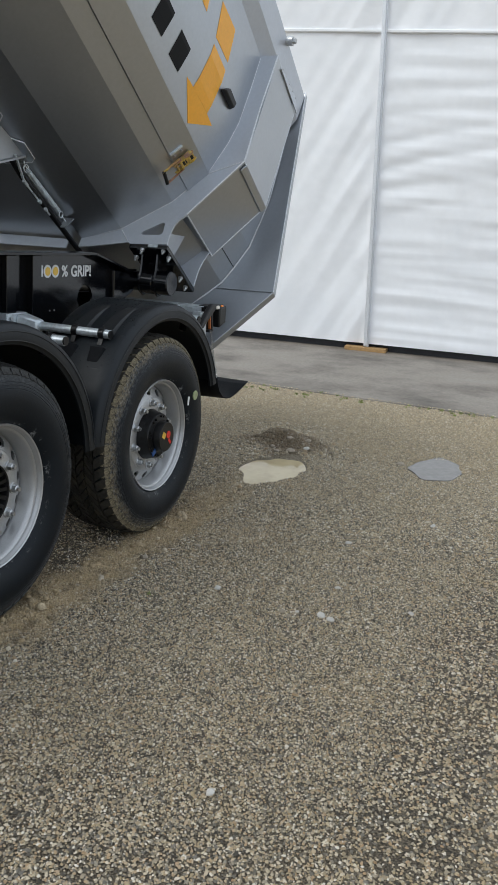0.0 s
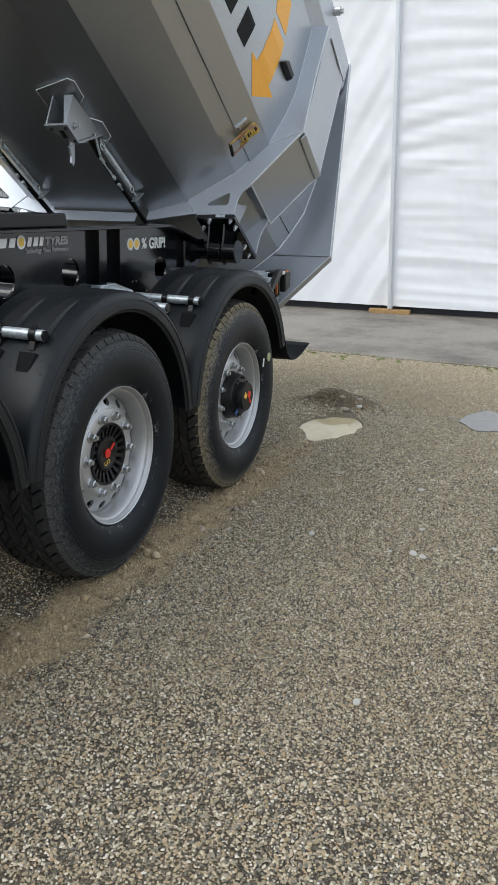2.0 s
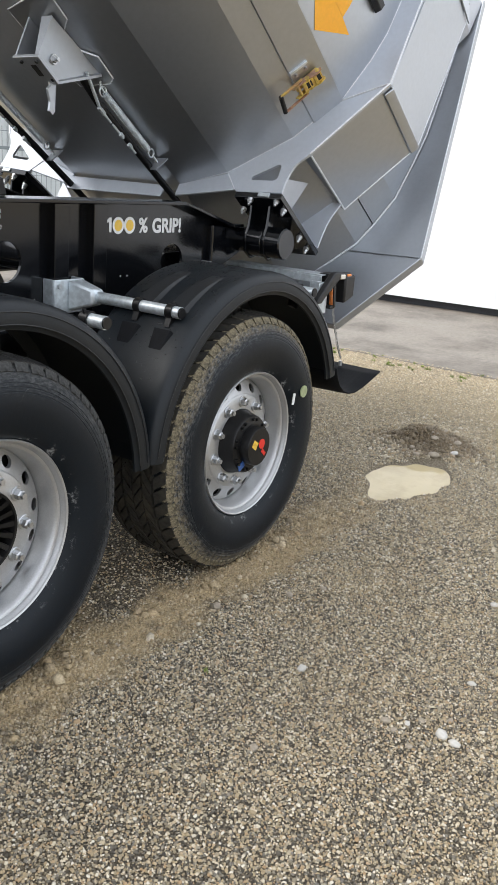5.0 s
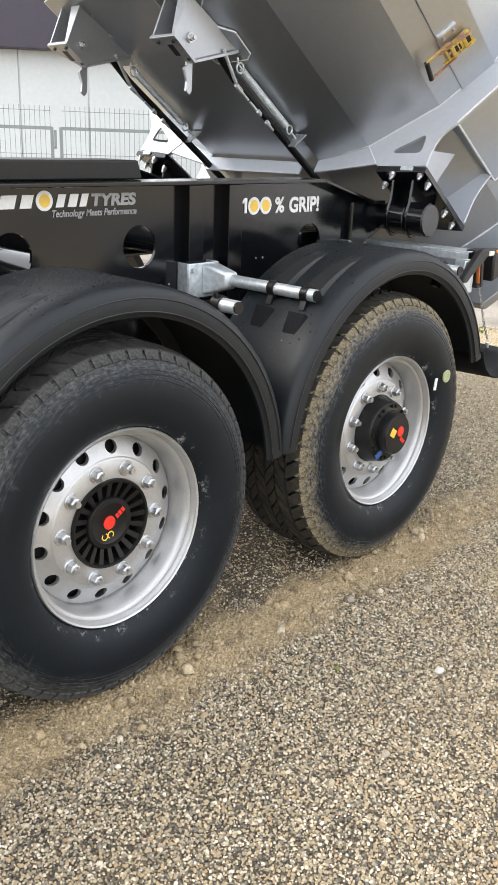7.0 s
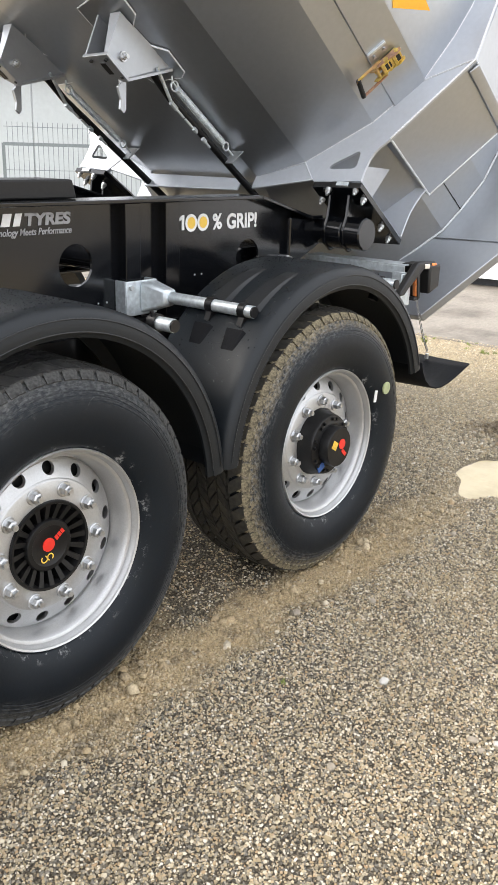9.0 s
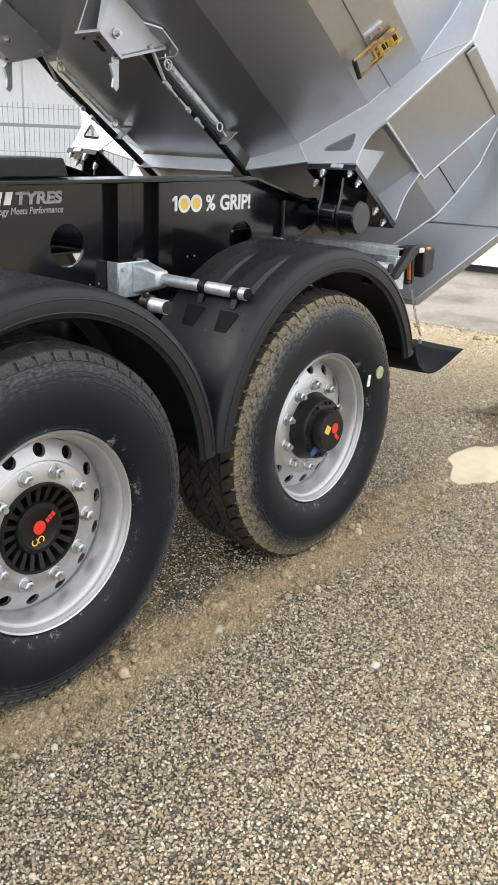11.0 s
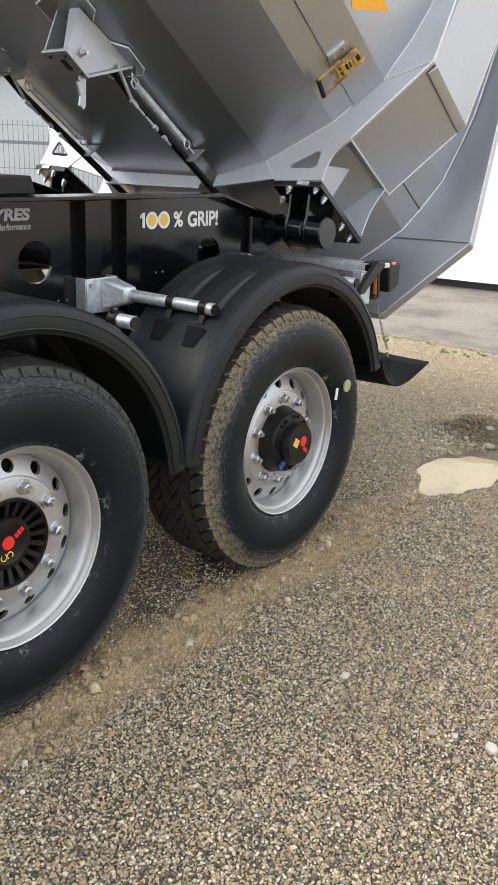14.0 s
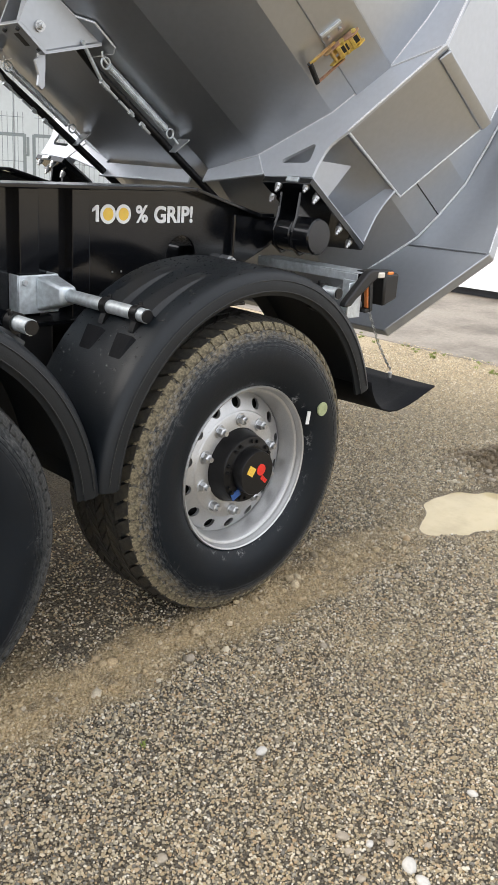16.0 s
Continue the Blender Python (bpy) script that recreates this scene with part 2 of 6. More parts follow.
def rod(bm, a, b, r, segs=16, r2=None):
    a, b = Vector(a), Vector(b)
    m = Matrix.Translation((a + b) / 2) @ (b - a).to_track_quat("Z", "Y").to_matrix().to_4x4()
    bmesh.ops.create_cone(bm, cap_ends=True, segments=segs, radius1=r, radius2=r if r2 is None else r2, depth=(b - a).length, matrix=m)
    return bm


def tube(name, points, r, material, parent=None, label="", cyclic=False, res=3):
    """A round bar along a line of points, as a mesh."""
    cu = bpy.data.curves.new(name, "CURVE")
    cu.dimensions, cu.bevel_depth, cu.bevel_resolution = "3D", r, res
    sp = cu.splines.new("POLY")
    sp.points.add(len(points) - 1)
    for p, q in zip(sp.points, points):
        p.co = (*q, 1)
    sp.use_cyclic_u = cyclic
    cu.use_fill_caps = True
    tmp = bpy.data.objects.new(name, cu)
    scene.collection.objects.link(tmp)
    me = bpy.data.meshes.new_from_object(tmp.evaluated_get(bpy.context.evaluated_depsgraph_get()))
    bpy.data.objects.remove(tmp)
    bpy.data.curves.remove(cu)
    bm = bmesh.new()
    bm.from_mesh(me)
    bpy.data.meshes.remove(me)
    return put(bm, name, material, parent, label)


def lettering(name, text, size, material, m, parent, label="", shear=0.0, depth=0.0008, wide=1.0, bold=0.0):
    """Built-in letters, as a mesh: x along the line, its plane turned by m."""
    cu = bpy.data.curves.new(name, "FONT")
    cu.body, cu.size, cu.shear, cu.extrude, cu.offset = text, size, shear, depth, bold
    tmp = bpy.data.objects.new(name, cu)
    scene.collection.objects.link(tmp)
    me = bpy.data.meshes.new_from_object(tmp.evaluated_get(bpy.context.evaluated_depsgraph_get()))
    bpy.data.objects.remove(tmp)
    bpy.data.curves.remove(cu)
    xs = [v.co.x for v in me.vertices]
    k = wide / (max(xs) - min(xs))
    me.transform(m @ Matrix.Diagonal((k, 1, 1, 1)) @ Matrix.Translation((-min(xs), 0, 0)))
    bm = bmesh.new()
    bm.from_mesh(me)
    bpy.data.meshes.remove(me)
    return put(bm, name, material, parent, label, smooth=0)


# ---- setting: the tent, the apron, the fence and the hall behind ----
TENT_X, TENT_SKEW = 8.3, -0.12
CANVAS = mat("white_tent_canvas", (0.84, 0.85, 0.87), 0.48, 0, 0.03, 5, 0.004, 2.3, stain=(0.78, 0.80, 0.83), stain_scale=1.2, stain_amount=0.6)
CONCRETE = mat("wet_concrete", (0.215, 0.188, 0.155), 0.5, 0, 0.2, 25, 0.002, 60, stain=(0.062, 0.053, 0.044), stain_scale=0.7, stain_amount=0.95, rough_vary=0.3)
ALU = mat("tent_aluminium", (0.62, 0.64, 0.66), 0.4, 0.7, 0.08, 40)
POST = mat("white_tent_post", (0.70, 0.72, 0.75), 0.4, 0.25, 0.05, 40)
TIMBER = mat("raw_timber", (0.36, 0.22, 0.09), 0.7, 0, 0.25, 40, 0.001, 60)


def tent_wall_panel(y0, y1, z0, z1, seed, slack):
    """A hung sheet of canvas. slack: folds that fall slantwise from the post, else creases that run across."""
    bm, nx, nz = bmesh.new(), 110, 100
    grid = []
    for i in range(nx + 1):
        s = i / nx
        col = []
        for j in range(nz + 1):
            y, z = y0 + (y1 - y0) * s, z0 + (z1 - z0) * j / nz
            d = min(s, 1 - s) * (y1 - y0)
            if slack:
                ph = z + 1.7 * (y - y0)
                fold = 0.045 * math.exp(-d / 0.9) * noise.noise((ph * 2.2 + seed, (z + y) * 0.35, seed)) + 0.013 * math.exp(-d / 0.8) * (1 - abs(2.4 * noise.noise((ph * 3.6 + seed, z * 0.5, 2))))
                fold += 0.016 * math.exp(-d / 0.22) * math.sin(7.5 * z + 2 * d + seed)
            else:
                a = noise.noise((y * 0.45 + seed, z * 3.1 + 0.25 * y, seed))
                b = noise.noise((y * 0.30 + 2 * seed, z * 6.5 - 0.30 * y, seed + 7))
                fold = (0.022 * (1 - abs(2.6 * a)) + 0.011 * (1 - abs(3.0 * b))) * (0.45 + 1.1 * abs(noise.noise((y * 0.9, z * 0.7, seed + 4))))
                fold += 0.014 * math.exp(-d / 0.25) * noise.noise((seed, z * 9, 3))
            fold += 0.020 * noise.noise((y * 0.5, z * 0.5, seed + 11))
            fold *= min(1, d / 0.06)
            col.append(bm.verts.new((fold, y, z)))
        grid.append(col)
    for i in range(nx):
        for j in range(nz):
            bm.faces.new((grid[i][j], grid[i][j + 1], grid[i + 1][j + 1], grid[i + 1][j]))
    return bm


tent = thing("exhibition_tent", "large white canvas tent with aluminium posts on a concrete apron", "tent", at=(TENT_X, 1.1, 0))
tent.rotation_euler = (0, 0, math.atan(-TENT_SKEW))
for i, y in enumerate((-10, -5, 0)):
    part("wall_sheet", tent_wall_panel(y + 0.03, y + 4.97, 0.10, 4.29, 3.1 * i, y >= 0), CANVAS, tent, smooth=60)
    part("valance", tent_wall_panel(y + 0.03, y + 4.97, 4.32, 5.4, 1.7 * i + 9, True), CANVAS, tent, smooth=60)
    # the valance's overlapping seam and its shadow line, shaped as a slim strip
    bm = bmesh.new()
    box(bm, (-0.022, y + 0.02, 4.285), (0.02, y + 4.98, 4.33))
    part("valance_seam", bm, CANVAS, tent, bevel=0.012)
for y in (-10, -5, 0, 5):
    bm = bmesh.new()
    box(bm, (-0.055, y - 0.035, 0.06), (0.03, y + 0.035, 5.4))
    box(bm, (-0.075, y - 0.018, 0.08), (-0.055, y + 0.018, 5.4))
    part("post", bm, POST, tent, bevel=0.006)
    bm = bmesh.new()
    box(bm, (-0.12, y - 0.30, 0.0), (0.18, y + 0.30, 0.055))
    part("timber_pad", bm, TIMBER, tent, bevel=0.004)
bm = bmesh.new()
loft(bm, [(0, -10, 5.38), (0, 5, 5.38), (7, 5, 8.2), (7, -10, 8.2)], [(0, -10, 5.42), (0, 5, 5.42), (7, 5, 8.25), (7, -10, 8.25)])
part("roof_sheet", bm, CANVAS, tent)
# near-black backing added for the shade seen in the gap below the canvas
bm = bmesh.new()
box(bm, (0.12, -10, 0.0), (0.16, 5, 5.3))
box(bm, (0.12, 4.96, 0.0), (14, 5.0, 5.3))
part("shade_backing", bm, mat("tent_inside_shade", (0.05, 0.05, 0.055), 0.8), tent)

# the tent stands a little out of plumb
for ob in tent.children:
    ob.data.transform(Matrix(((1, 0, 0, 0), (0, 1, 0.043, 0), (0, 0, 1, 0), (0, 0, 0, 1))))

bm = bmesh.new()
box(bm, (4.55, -14, -0.25), (40, 26, 0.0))
apron = put(bm, "pavement", CONCRETE, bevel=0.01)
tagged(apron, "wet grey concrete apron beside the gravel yard", "pavement", kind="structure")

HALL = mat("pale_hall_panel", (0.62, 0.66, 0.66), 0.55, 0, 0.04, 8, stain=(0.56, 0.60, 0.60), stain_scale=0.6, stain_amount=0.5)
ROOFM = mat("dark_violet_roof_sheet", (0.045, 0.038, 0.055), 0.5, 0, 0.1, 20)
hall = thing("hall", "pale panelled hall with a dark violet eaves band", "building", at=(12.5, 22, 0))
hall.rotation_euler = (0, 0, radians(-36))
for i in range(16):
    bm = bmesh.new()
    box(bm, (-16 + 2.0 * i + 0.02, 0, 0), (-14 + 2.0 * i - 0.02, 0.12, 3.75))
    part("wall_panel", bm, HALL, hall, bevel=0.01)
bm = bmesh.new()
box(bm, (-16, 0.1, 0), (16, 8, 3.75))
part("wall", bm, ALU, hall)
bm = bmesh.new()
box(bm, (-16.2, -0.5, 3.75), (16.2, 8.5, 6.4))
part("eaves_band", bm, ROOFM, hall, bevel=0.03)

FENCE = mat("zinc_fence_steel", (0.24, 0.275, 0.285), 0.5, 0.5, 0.1, 40)
def shared(fill, name, material):
    """A mesh that many alike pieces share."""
    bm = bmesh.new()
    fill(bm)
    bmesh.ops.recalc_face_normals(bm, faces=bm.faces)
    m_ = bpy.data.meshes.new(name)
    bm.to_mesh(m_)
    bm.free()
    m_.materials.append(material)
    return m_


WIRE = shared(lambda bm: box(bm, (-0.004, -0.004, 0.12), (0.004, 0.004, 1.93)), "wire", FENCE)
CROSS = shared(lambda bm: box(bm, (0.06, -0.009, -0.004), (2.35, -0.003, 0.004)), "cross_wire", FENCE)
fence = thing("mesh_fence", "galvanised wire mesh fence with a double gate", "fence", at=(5.6, 10.2, 0))
fence.rotation_euler = (0, 0, radians(-33))
for k in range(-5, 5):
    x0 = 2.45 * k
    for sx in (0.05, 2.36):
        bm = bmesh.new()
        box(bm, (x0 + sx - 0.025, -0.03, 0), (x0 + sx + 0.025, 0.03, 1.9 if k not in (-1, 0) else 1.62))
        part("post", bm, FENCE, fence)
    for i in range(30):
        wire = new("wire", WIRE)
        wire.parent, wire.location = fence, (x0 + 0.12 + 0.0765 * i, 0, 0)
    for z in (0.25, 0.75, 1.22, 1.86):
        wire = new("cross_wire", CROSS)
        wire.parent, wire.location = fence, (x0, 0, z)
    bm = bmesh.new()
    box(bm, (x0 + 0.05, -0.02, 1.58), (x0 + 2.36, 0.02, 1.63))
    part("top_rail", bm, FENCE, fence)
bm = bmesh.new()
box(bm, (-0.06, -0.06, 1.30), (-0.02, 0.05, 1.58))
box(bm, (-0.09, -0.05, 1.30), (-0.02, 0.0, 1.34))
part("latch", bm, FENCE, fence, bevel=0.005)


# ---- the tipper trailer ----
AXLE, HUB_Z, MID_Y = 1.31, 0.515, 1.258
# paler copy of the fender plastic: sky light put into the colour
PAD = mat("sky_lit_fender_plastic", (0.0098, 0.0112, 0.0130), 0.46, 0, 0.2, 90, 0.0006, 200)
DRUM = mat("dark_drum_iron", (0.012, 0.012, 0.012), 0.8, 0, 0.2, 60)
trailer = thing("tipper_trailer", "silver-grey three-axle tipper trailer with its body raised and black chassis", "trailer")


def hand_hole_ring(bm, y, y1, r0, r1, rh, n, depth, phase):
    """A conical disc band with round hand holes, each with its own wall."""
    at = lambda r: y + (y1 - y) * (r - r0) / (r1 - r0)
    rm, step = (r0 + r1) / 2, 360 / n
    for k in range(n):
        mid, outer, inner, deep = radians(phase + step * k), [], [], []
        for q in range(24):
            ang = 2 * math.pi * q / 24
            cx, cz = math.cos(ang), math.sin(ang)
            s = 1 / max(abs(cx), abs(cz))
            da, rr = radians(step / 2) * cx * s, rm + (r1 - r0) / 2 * cz * s
            outer.append(bm.verts.new((rr * math.sin(mid + da), at(rr), rr * math.cos(mid + da))))
            ca, cr = rh * cx / rm, rm + rh * 0.92 * cz
            inner.append(bm.verts.new((cr * math.sin(mid + ca), at(cr) - 0.001, cr * math.cos(mid + ca))))
            deep.append(bm.verts.new((cr * math.sin(mid + ca), at(cr) + depth, cr * math.cos(mid + ca))))
        for q in range(24):
            p = (q + 1) % 24
            bm.faces.new((outer[q], outer[p], inner[p], inner[q]))
            bm.faces.new((inner[q], inner[p], deep[p], deep[q]))
    bmesh.ops.remove_doubles(bm, verts=bm.verts, dist=0.0004)


def wheel_nut(bm, x, z, y, turn):
    """Washer, hexagon and stud, drawn out towards -y from the disc."""
    lathe(bm, [(0.0001, y - 0.005), (0.0215, y - 0.005), (0.0235, y - 0.003), (0.0235, y + 0.004)], 24, m=pose(x, 0, z))
    for r, r2, seg, a, b in ((0.0172, 0.0165, 6, y - 0.023, y - 0.004), (0.0165, 0.012, 6, y - 0.026, y - 0.023), (0.0098, 0.009, 16, y - 0.036, y - 0.022)):
        bmesh.ops.create_cone(bm, cap_ends=True, segments=seg, radius1=r, radius2=r2, depth=b - a,
                              matrix=pose(x, (a + b) / 2, z, 90, 0, 0) @ pose(0, 0, 0, 0, 0, turn))


def tread_blocks(bm, seed):
    """Six rows of tread blocks, the outer rows notched at the shoulder."""
    rnd = random.Random(seed)
    rows = [(0.006, 0.056, 54, 0.55), (0.066, 0.108, 62, 0.2), (0.117, 0.157, 62, 0.6), (0.163, 0.203, 62, 0.1), (0.212, 0.254, 62, 0.5), (0.264, 0.314, 54, 0.1)]
    for r_i, (y0, y1, n, ph) in enumerate(rows):
        for k in range(n):
            a0, a1 = 2 * math.pi * (k + ph) / n, 2 * math.pi * (k + ph + 0.80) / n
            lean = (0.35 if r_i in (0, 5) else 0.6) * (a1 - a0) * (1 if r_i % 2 else -1)
            vs = []
            for y, sh in ((y0, -lean), (y1, lean)):
                edge = (r_i == 0 and y == y0) or (r_i == 5 and y == y1)
                top = 0.521 if edge else 0.535 - 0.002 * rnd.random()
                for a in (a0 + sh, a1 + sh):
                    for r in (0.512, top):
                        vs.append(bm.verts.new((r * math.sin(a), y, r * math.cos(a))))
            for f in ((0, 1, 3, 2), (4, 6, 7, 5), (0, 4, 5, 1), (2, 3, 7, 6), (1, 5, 7, 3)):
                bm.faces.new([vs[i] for i in f])


def shoulder_lug(bm):
    """One short square lug of the outer shoulder, a little uneven."""
    a0, a1 = 2 * math.pi * 0.55 / 54, 2 * math.pi * 1.36 / 54
    vs = []
    for r, y in ((0.5235, 0.024), (0.5165, 0.004), (0.507, -0.0035), (0.4945, -0.0125), (0.489, -0.0085), (0.50, 0.02)):
        for a, k in ((a0, 0.0), ((a0 + a1) / 2, 0.0012), (a1, 0.0)):
            vs.append(bm.verts.new(((r + k) * math.sin(a), y, (r + k) * math.cos(a))))
    for i in range(4):
        for j in range(2):
            bm.faces.new([vs[3 * i + q] for q in (j, j + 1, j + 4, j + 3)])
    bm.faces.new([vs[3 * i] for i in range(6)])
    bm.faces.new([vs[3 * i + 2] for i in range(6)])


LUG_MUDDY, LUG_DUSTY = shared(shoulder_lug, "shoulder_lug", LUG), shared(shoulder_lug, "shoulder_lug", LUG_GREY)


def wheel(at, nut_phase, hole_phase, driven=False, flip=False, muddy=True):
    """A single wide wheel: rim with hand holes, ten nuts, hub and tyre. Its outer flange lies at y = 0."""
    bm = bmesh.new()
    lathe(bm, [(0.2985, 0.004), (0.2995, -0.003), (0.296, -0.008), (0.2905, -0.005), (0.288, 0.004), (0.2835, 0.010), (0.2830, 0.0165), (0.2750, 0.0185), (0.2735, 0.0200), (0.2680, 0.036),
               (0.2625, 0.056), (0.2605, 0.079), (0.2600, 0.093), (0.2570, 0.093), (0.2545, 0.085)], 96)
    hand_hole_ring(bm, 0.057, 0.085, 0.199, 0.2545, 0.0205, 14, 0.012, hole_phase)
    lathe(bm, [(0.199, 0.057), (0.196, 0.0540), (0.192, 0.052), (0.136, 0.052), (0.134, 0.06), (0.134, 0.09)], 96)
    lathe(bm, [(0.262, 0.096), (0.255, 0.16), (0.265, 0.28), (0.30, 0.295)], 64)
    rim = part("wheel", bm, RIM, trailer, "silver-painted steel wheel", smooth=35)
    bm = bmesh.new()
    lathe(bm, [(0.130, 0.085), (0.195, 0.095), (0.250, 0.122), (0.252, 0.27), (0.10, 0.28)], 48)
    part("brake_drum", bm, DRUM, rim, "dark brake drum behind the wheel disc")
    bm = bmesh.new()
    lathe(bm, [(0.292, 0.012), (0.2995, 0.002), (0.306, -0.008), (0.318, -0.016), (0.345, -0.028), (0.385, -0.037), (0.415, -0.038), (0.437, -0.0345),
               (0.4382, -0.0328), (0.4405, -0.0322), (0.4417, -0.0332), (0.450, -0.0310), (0.4512, -0.0294), (0.4535, -0.0286), (0.4547, -0.0297),
               (0.462, -0.0270), (0.4632, -0.0254), (0.4655, -0.0244), (0.4667, -0.0254), (0.482, -0.017), (0.503, 0.0), (0.512, 0.012),
               (0.515, 0.03), (0.516, 0.16), (0.515, 0.29), (0.503, 0.32), (0.46, 0.345), (0.40, 0.355), (0.33, 0.335), (0.298, 0.30)], 120)
    part("tyre", bm, TYRE_MUDDY if muddy else TYRE, rim, "black rubber tyre with a scuffed sidewall", smooth=30)
    bm = bmesh.new()
    tread_blocks(bm, int(at[0] * 10))
    part("tread", bm, TREAD if muddy else TREAD_GREY, rim, "tread blocks caked with dry mud" if muddy else "dusty grey tread blocks", smooth=0)
    if not flip:
        kind = LUG_MUDDY if muddy else LUG_DUSTY
        for k in range(54):
            lug = new("shoulder_lug", kind)
            lug.parent, lug.matrix_basis = rim, pose(0, 0, 0, 0, 360 * k / 54, 0)
    for k in range(10):
        a = radians(nut_phase + 36 * k)
        bm = bmesh.new()
        wheel_nut(bm, 0.1675 * math.sin(a), 0.1675 * math.cos(a), 0.052, 17 * k)
        part("wheel_nut", bm, NUT, rim, smooth=30)
    bm = bmesh.new()
    if driven:
        lathe(bm, [(0.134, 0.075), (0.133, 0.046), (0.129, 0.040), (0.125, 0.018), (0.122, 0.010), (0.121, 0.0), (0.117, -0.007), (0.096, -0.010), (0.088, -0.012)], 72)
        lathe(bm, [(0.090, -0.008), (0.089, -0.012), (0.0005, -0.012)], 48)
        for k in range(16):
            a = radians(45 * (k // 2) + (14 if k % 2 else 0) + 5)
            bmesh.ops.create_cone(bm, cap_ends=True, segments=8, radius1=0.0072, radius2=0.0066, depth=0.012,
                                  matrix=pose(0.105 * math.sin(a), -0.012, 0.105 * math.cos(a), 90, 0, 0))
        part("hub", bm, SATIN, rim, "black cast hub with a ring of bolts", smooth=35)
        bm = bmesh.new()
        lathe(bm, [(0.080, -0.008), (0.080, -0.047), (0.077, -0.053), (0.0005, -0.054)], 64)
        part("hub_cap", bm, SATIN, rim)
        bm = bmesh.new()
        box(bm, (-0.020, -0.0165, -0.013), (0.020, -0.0125, 0.013), pose(-0.062, 0, -0.078, 0, -25, 0))
        part("hub_sticker", bm, BLUE, rim, "torn blue sticker", smooth=0)
        y = -0.0555
    else:
        lathe(bm, [(0.135, 0.09), (0.1365, 0.046), (0.134, 0.041), (0.127, 0.042), (0.124, 0.050), (0.118, 0.094), (0.066, 0.094)], 72)
        part("hub", bm, SATIN, rim, "black slotted hub dish", smooth=35)
        for k in range(20):
            bm = bmesh.new()
            loft(bm, [(-0.0085, 0.045, 0.127), (0.0085, 0.045, 0.127), (0.0060, 0.060, 0.070), (-0.0060, 0.060, 0.070)],
                 [(-0.0095, 0.092, 0.127), (0.0095, 0.092, 0.127), (0.007, 0.092, 0.070), (-0.007, 0.092, 0.070)], pose(0, 0, 0, 0, 18 * k, 0))
            part("hub_fin", bm, SATIN, rim, smooth=0)
        bm = bmesh.new()
        lathe(bm, [(0.079, 0.092), (0.079, 0.054), (0.075, 0.049), (0.062, 0.048), (0.060, 0.0495), (0.0005, 0.049)], 64)
        part("hub_cap", bm, SATIN, rim)
        y = 0.0475
    bm = bmesh.new()
    lathe(bm, [(0.0205, y + 0.004), (0.0205, y - 0.001), (0.0005, y - 0.002)], 32, m=pose(-0.004 if not driven else 0.016, 0, 0.004 if not driven else 0.010))
    part("badge_dot", bm, RED, rim, "round red badge")
    # the maker's mark: plain bars
    bm = bmesh.new()
    turn = -35 if not driven else 30
    for k in range(3):
        box(bm, (0.026 + 0.0125 * k, y, -0.007), (0.036 + 0.0125 * k, y + 0.003, 0.008), pose(0, 0, 0, 0, turn if not driven else 42, 0))
    part("badge_bar", bm, RED, rim, smooth=0)
    bm = bmesh.new()
    if driven:
        for k in range(4):
            box(bm, (-0.050 + 0.0085 * k, y, -0.022), (-0.043 + 0.0085 * k, y + 0.003, 0.010), pose(0, 0, 0, 0, 33, 0))
    else:
        lathe(bm, [(0.008, y), (0.008, y - 0.001), (0.0115, y - 0.001), (0.0115, y)], 24, 20, 300, pose(-0.022, 0, -0.036))
        lathe(bm, [(0.008, y), (0.008, y - 0.001), (0.0115, y - 0.001), (0.0115, y)], 24, 200, 300, pose(-0.001, 0, -0.034))
    part("badge_mark", bm, SUNNY, rim, smooth=0)
    rim.matrix_basis = pose(*at, 0, 0, 180 if flip else 0)
    return rim


wheel((0, 0, HUB_Z), 3, 0, driven=True)
wheel((-AXLE, 0, HUB_Z), 21, 6, muddy=False)
wheel((-2 * AXLE, 0, HUB_Z), 28, 11, muddy=False)
for k in range(3):
    wheel((-AXLE * k, 2 * MID_Y, HUB_Z), 10 + 9 * k, 5, driven=k == 0, flip=True)
    bm = bmesh.new()
    rod(bm, (-AXLE * k, 0.28, HUB_Z), (-AXLE * k, 2 * MID_Y - 0.28, HUB_Z), 0.066, 24)
    part("axle", bm, SATIN, trailer, "black round axle beam")
    for y in (0.62, 2 * MID_Y - 0.62):
        bm = bmesh.new()
        loft(bm, [(-AXLE * k - 0.50, y - 0.05, 0.80), (-AXLE * k - 0.50, y + 0.05, 0.80), (-AXLE * k - 0.50, y + 0.05, 0.70), (-AXLE * k - 0.50, y - 0.05, 0.70)],
             [(-AXLE * k + 0.40, y - 0.05, 0.56), (-AXLE * k + 0.40, y + 0.05, 0.56), (-AXLE * k + 0.40, y + 0.05, 0.46), (-AXLE * k + 0.40, y - 0.05, 0.46)])
        part("trailing_arm", bm, SATIN, trailer, bevel=0.01)
        bm = bmesh.new()
        lathe(bm, [(0.001, -0.12), (0.09, -0.12), (0.13, -0.08), (0.135, 0.0), (0.13, 0.10), (0.09, 0.16), (0.001, 0.16)], 32, m=pose(-AXLE * k + 0.34, y, 0.72, 90))
        part("air_bag", bm, RUBBER, trailer)
        bm = bmesh.new()
        box(bm, (-AXLE * k - 0.56, y - 0.07, 0.68), (-AXLE * k - 0.42, y + 0.07, 1.0))
        part("hanger_bracket", bm, SATIN, trailer, bevel=0.01)
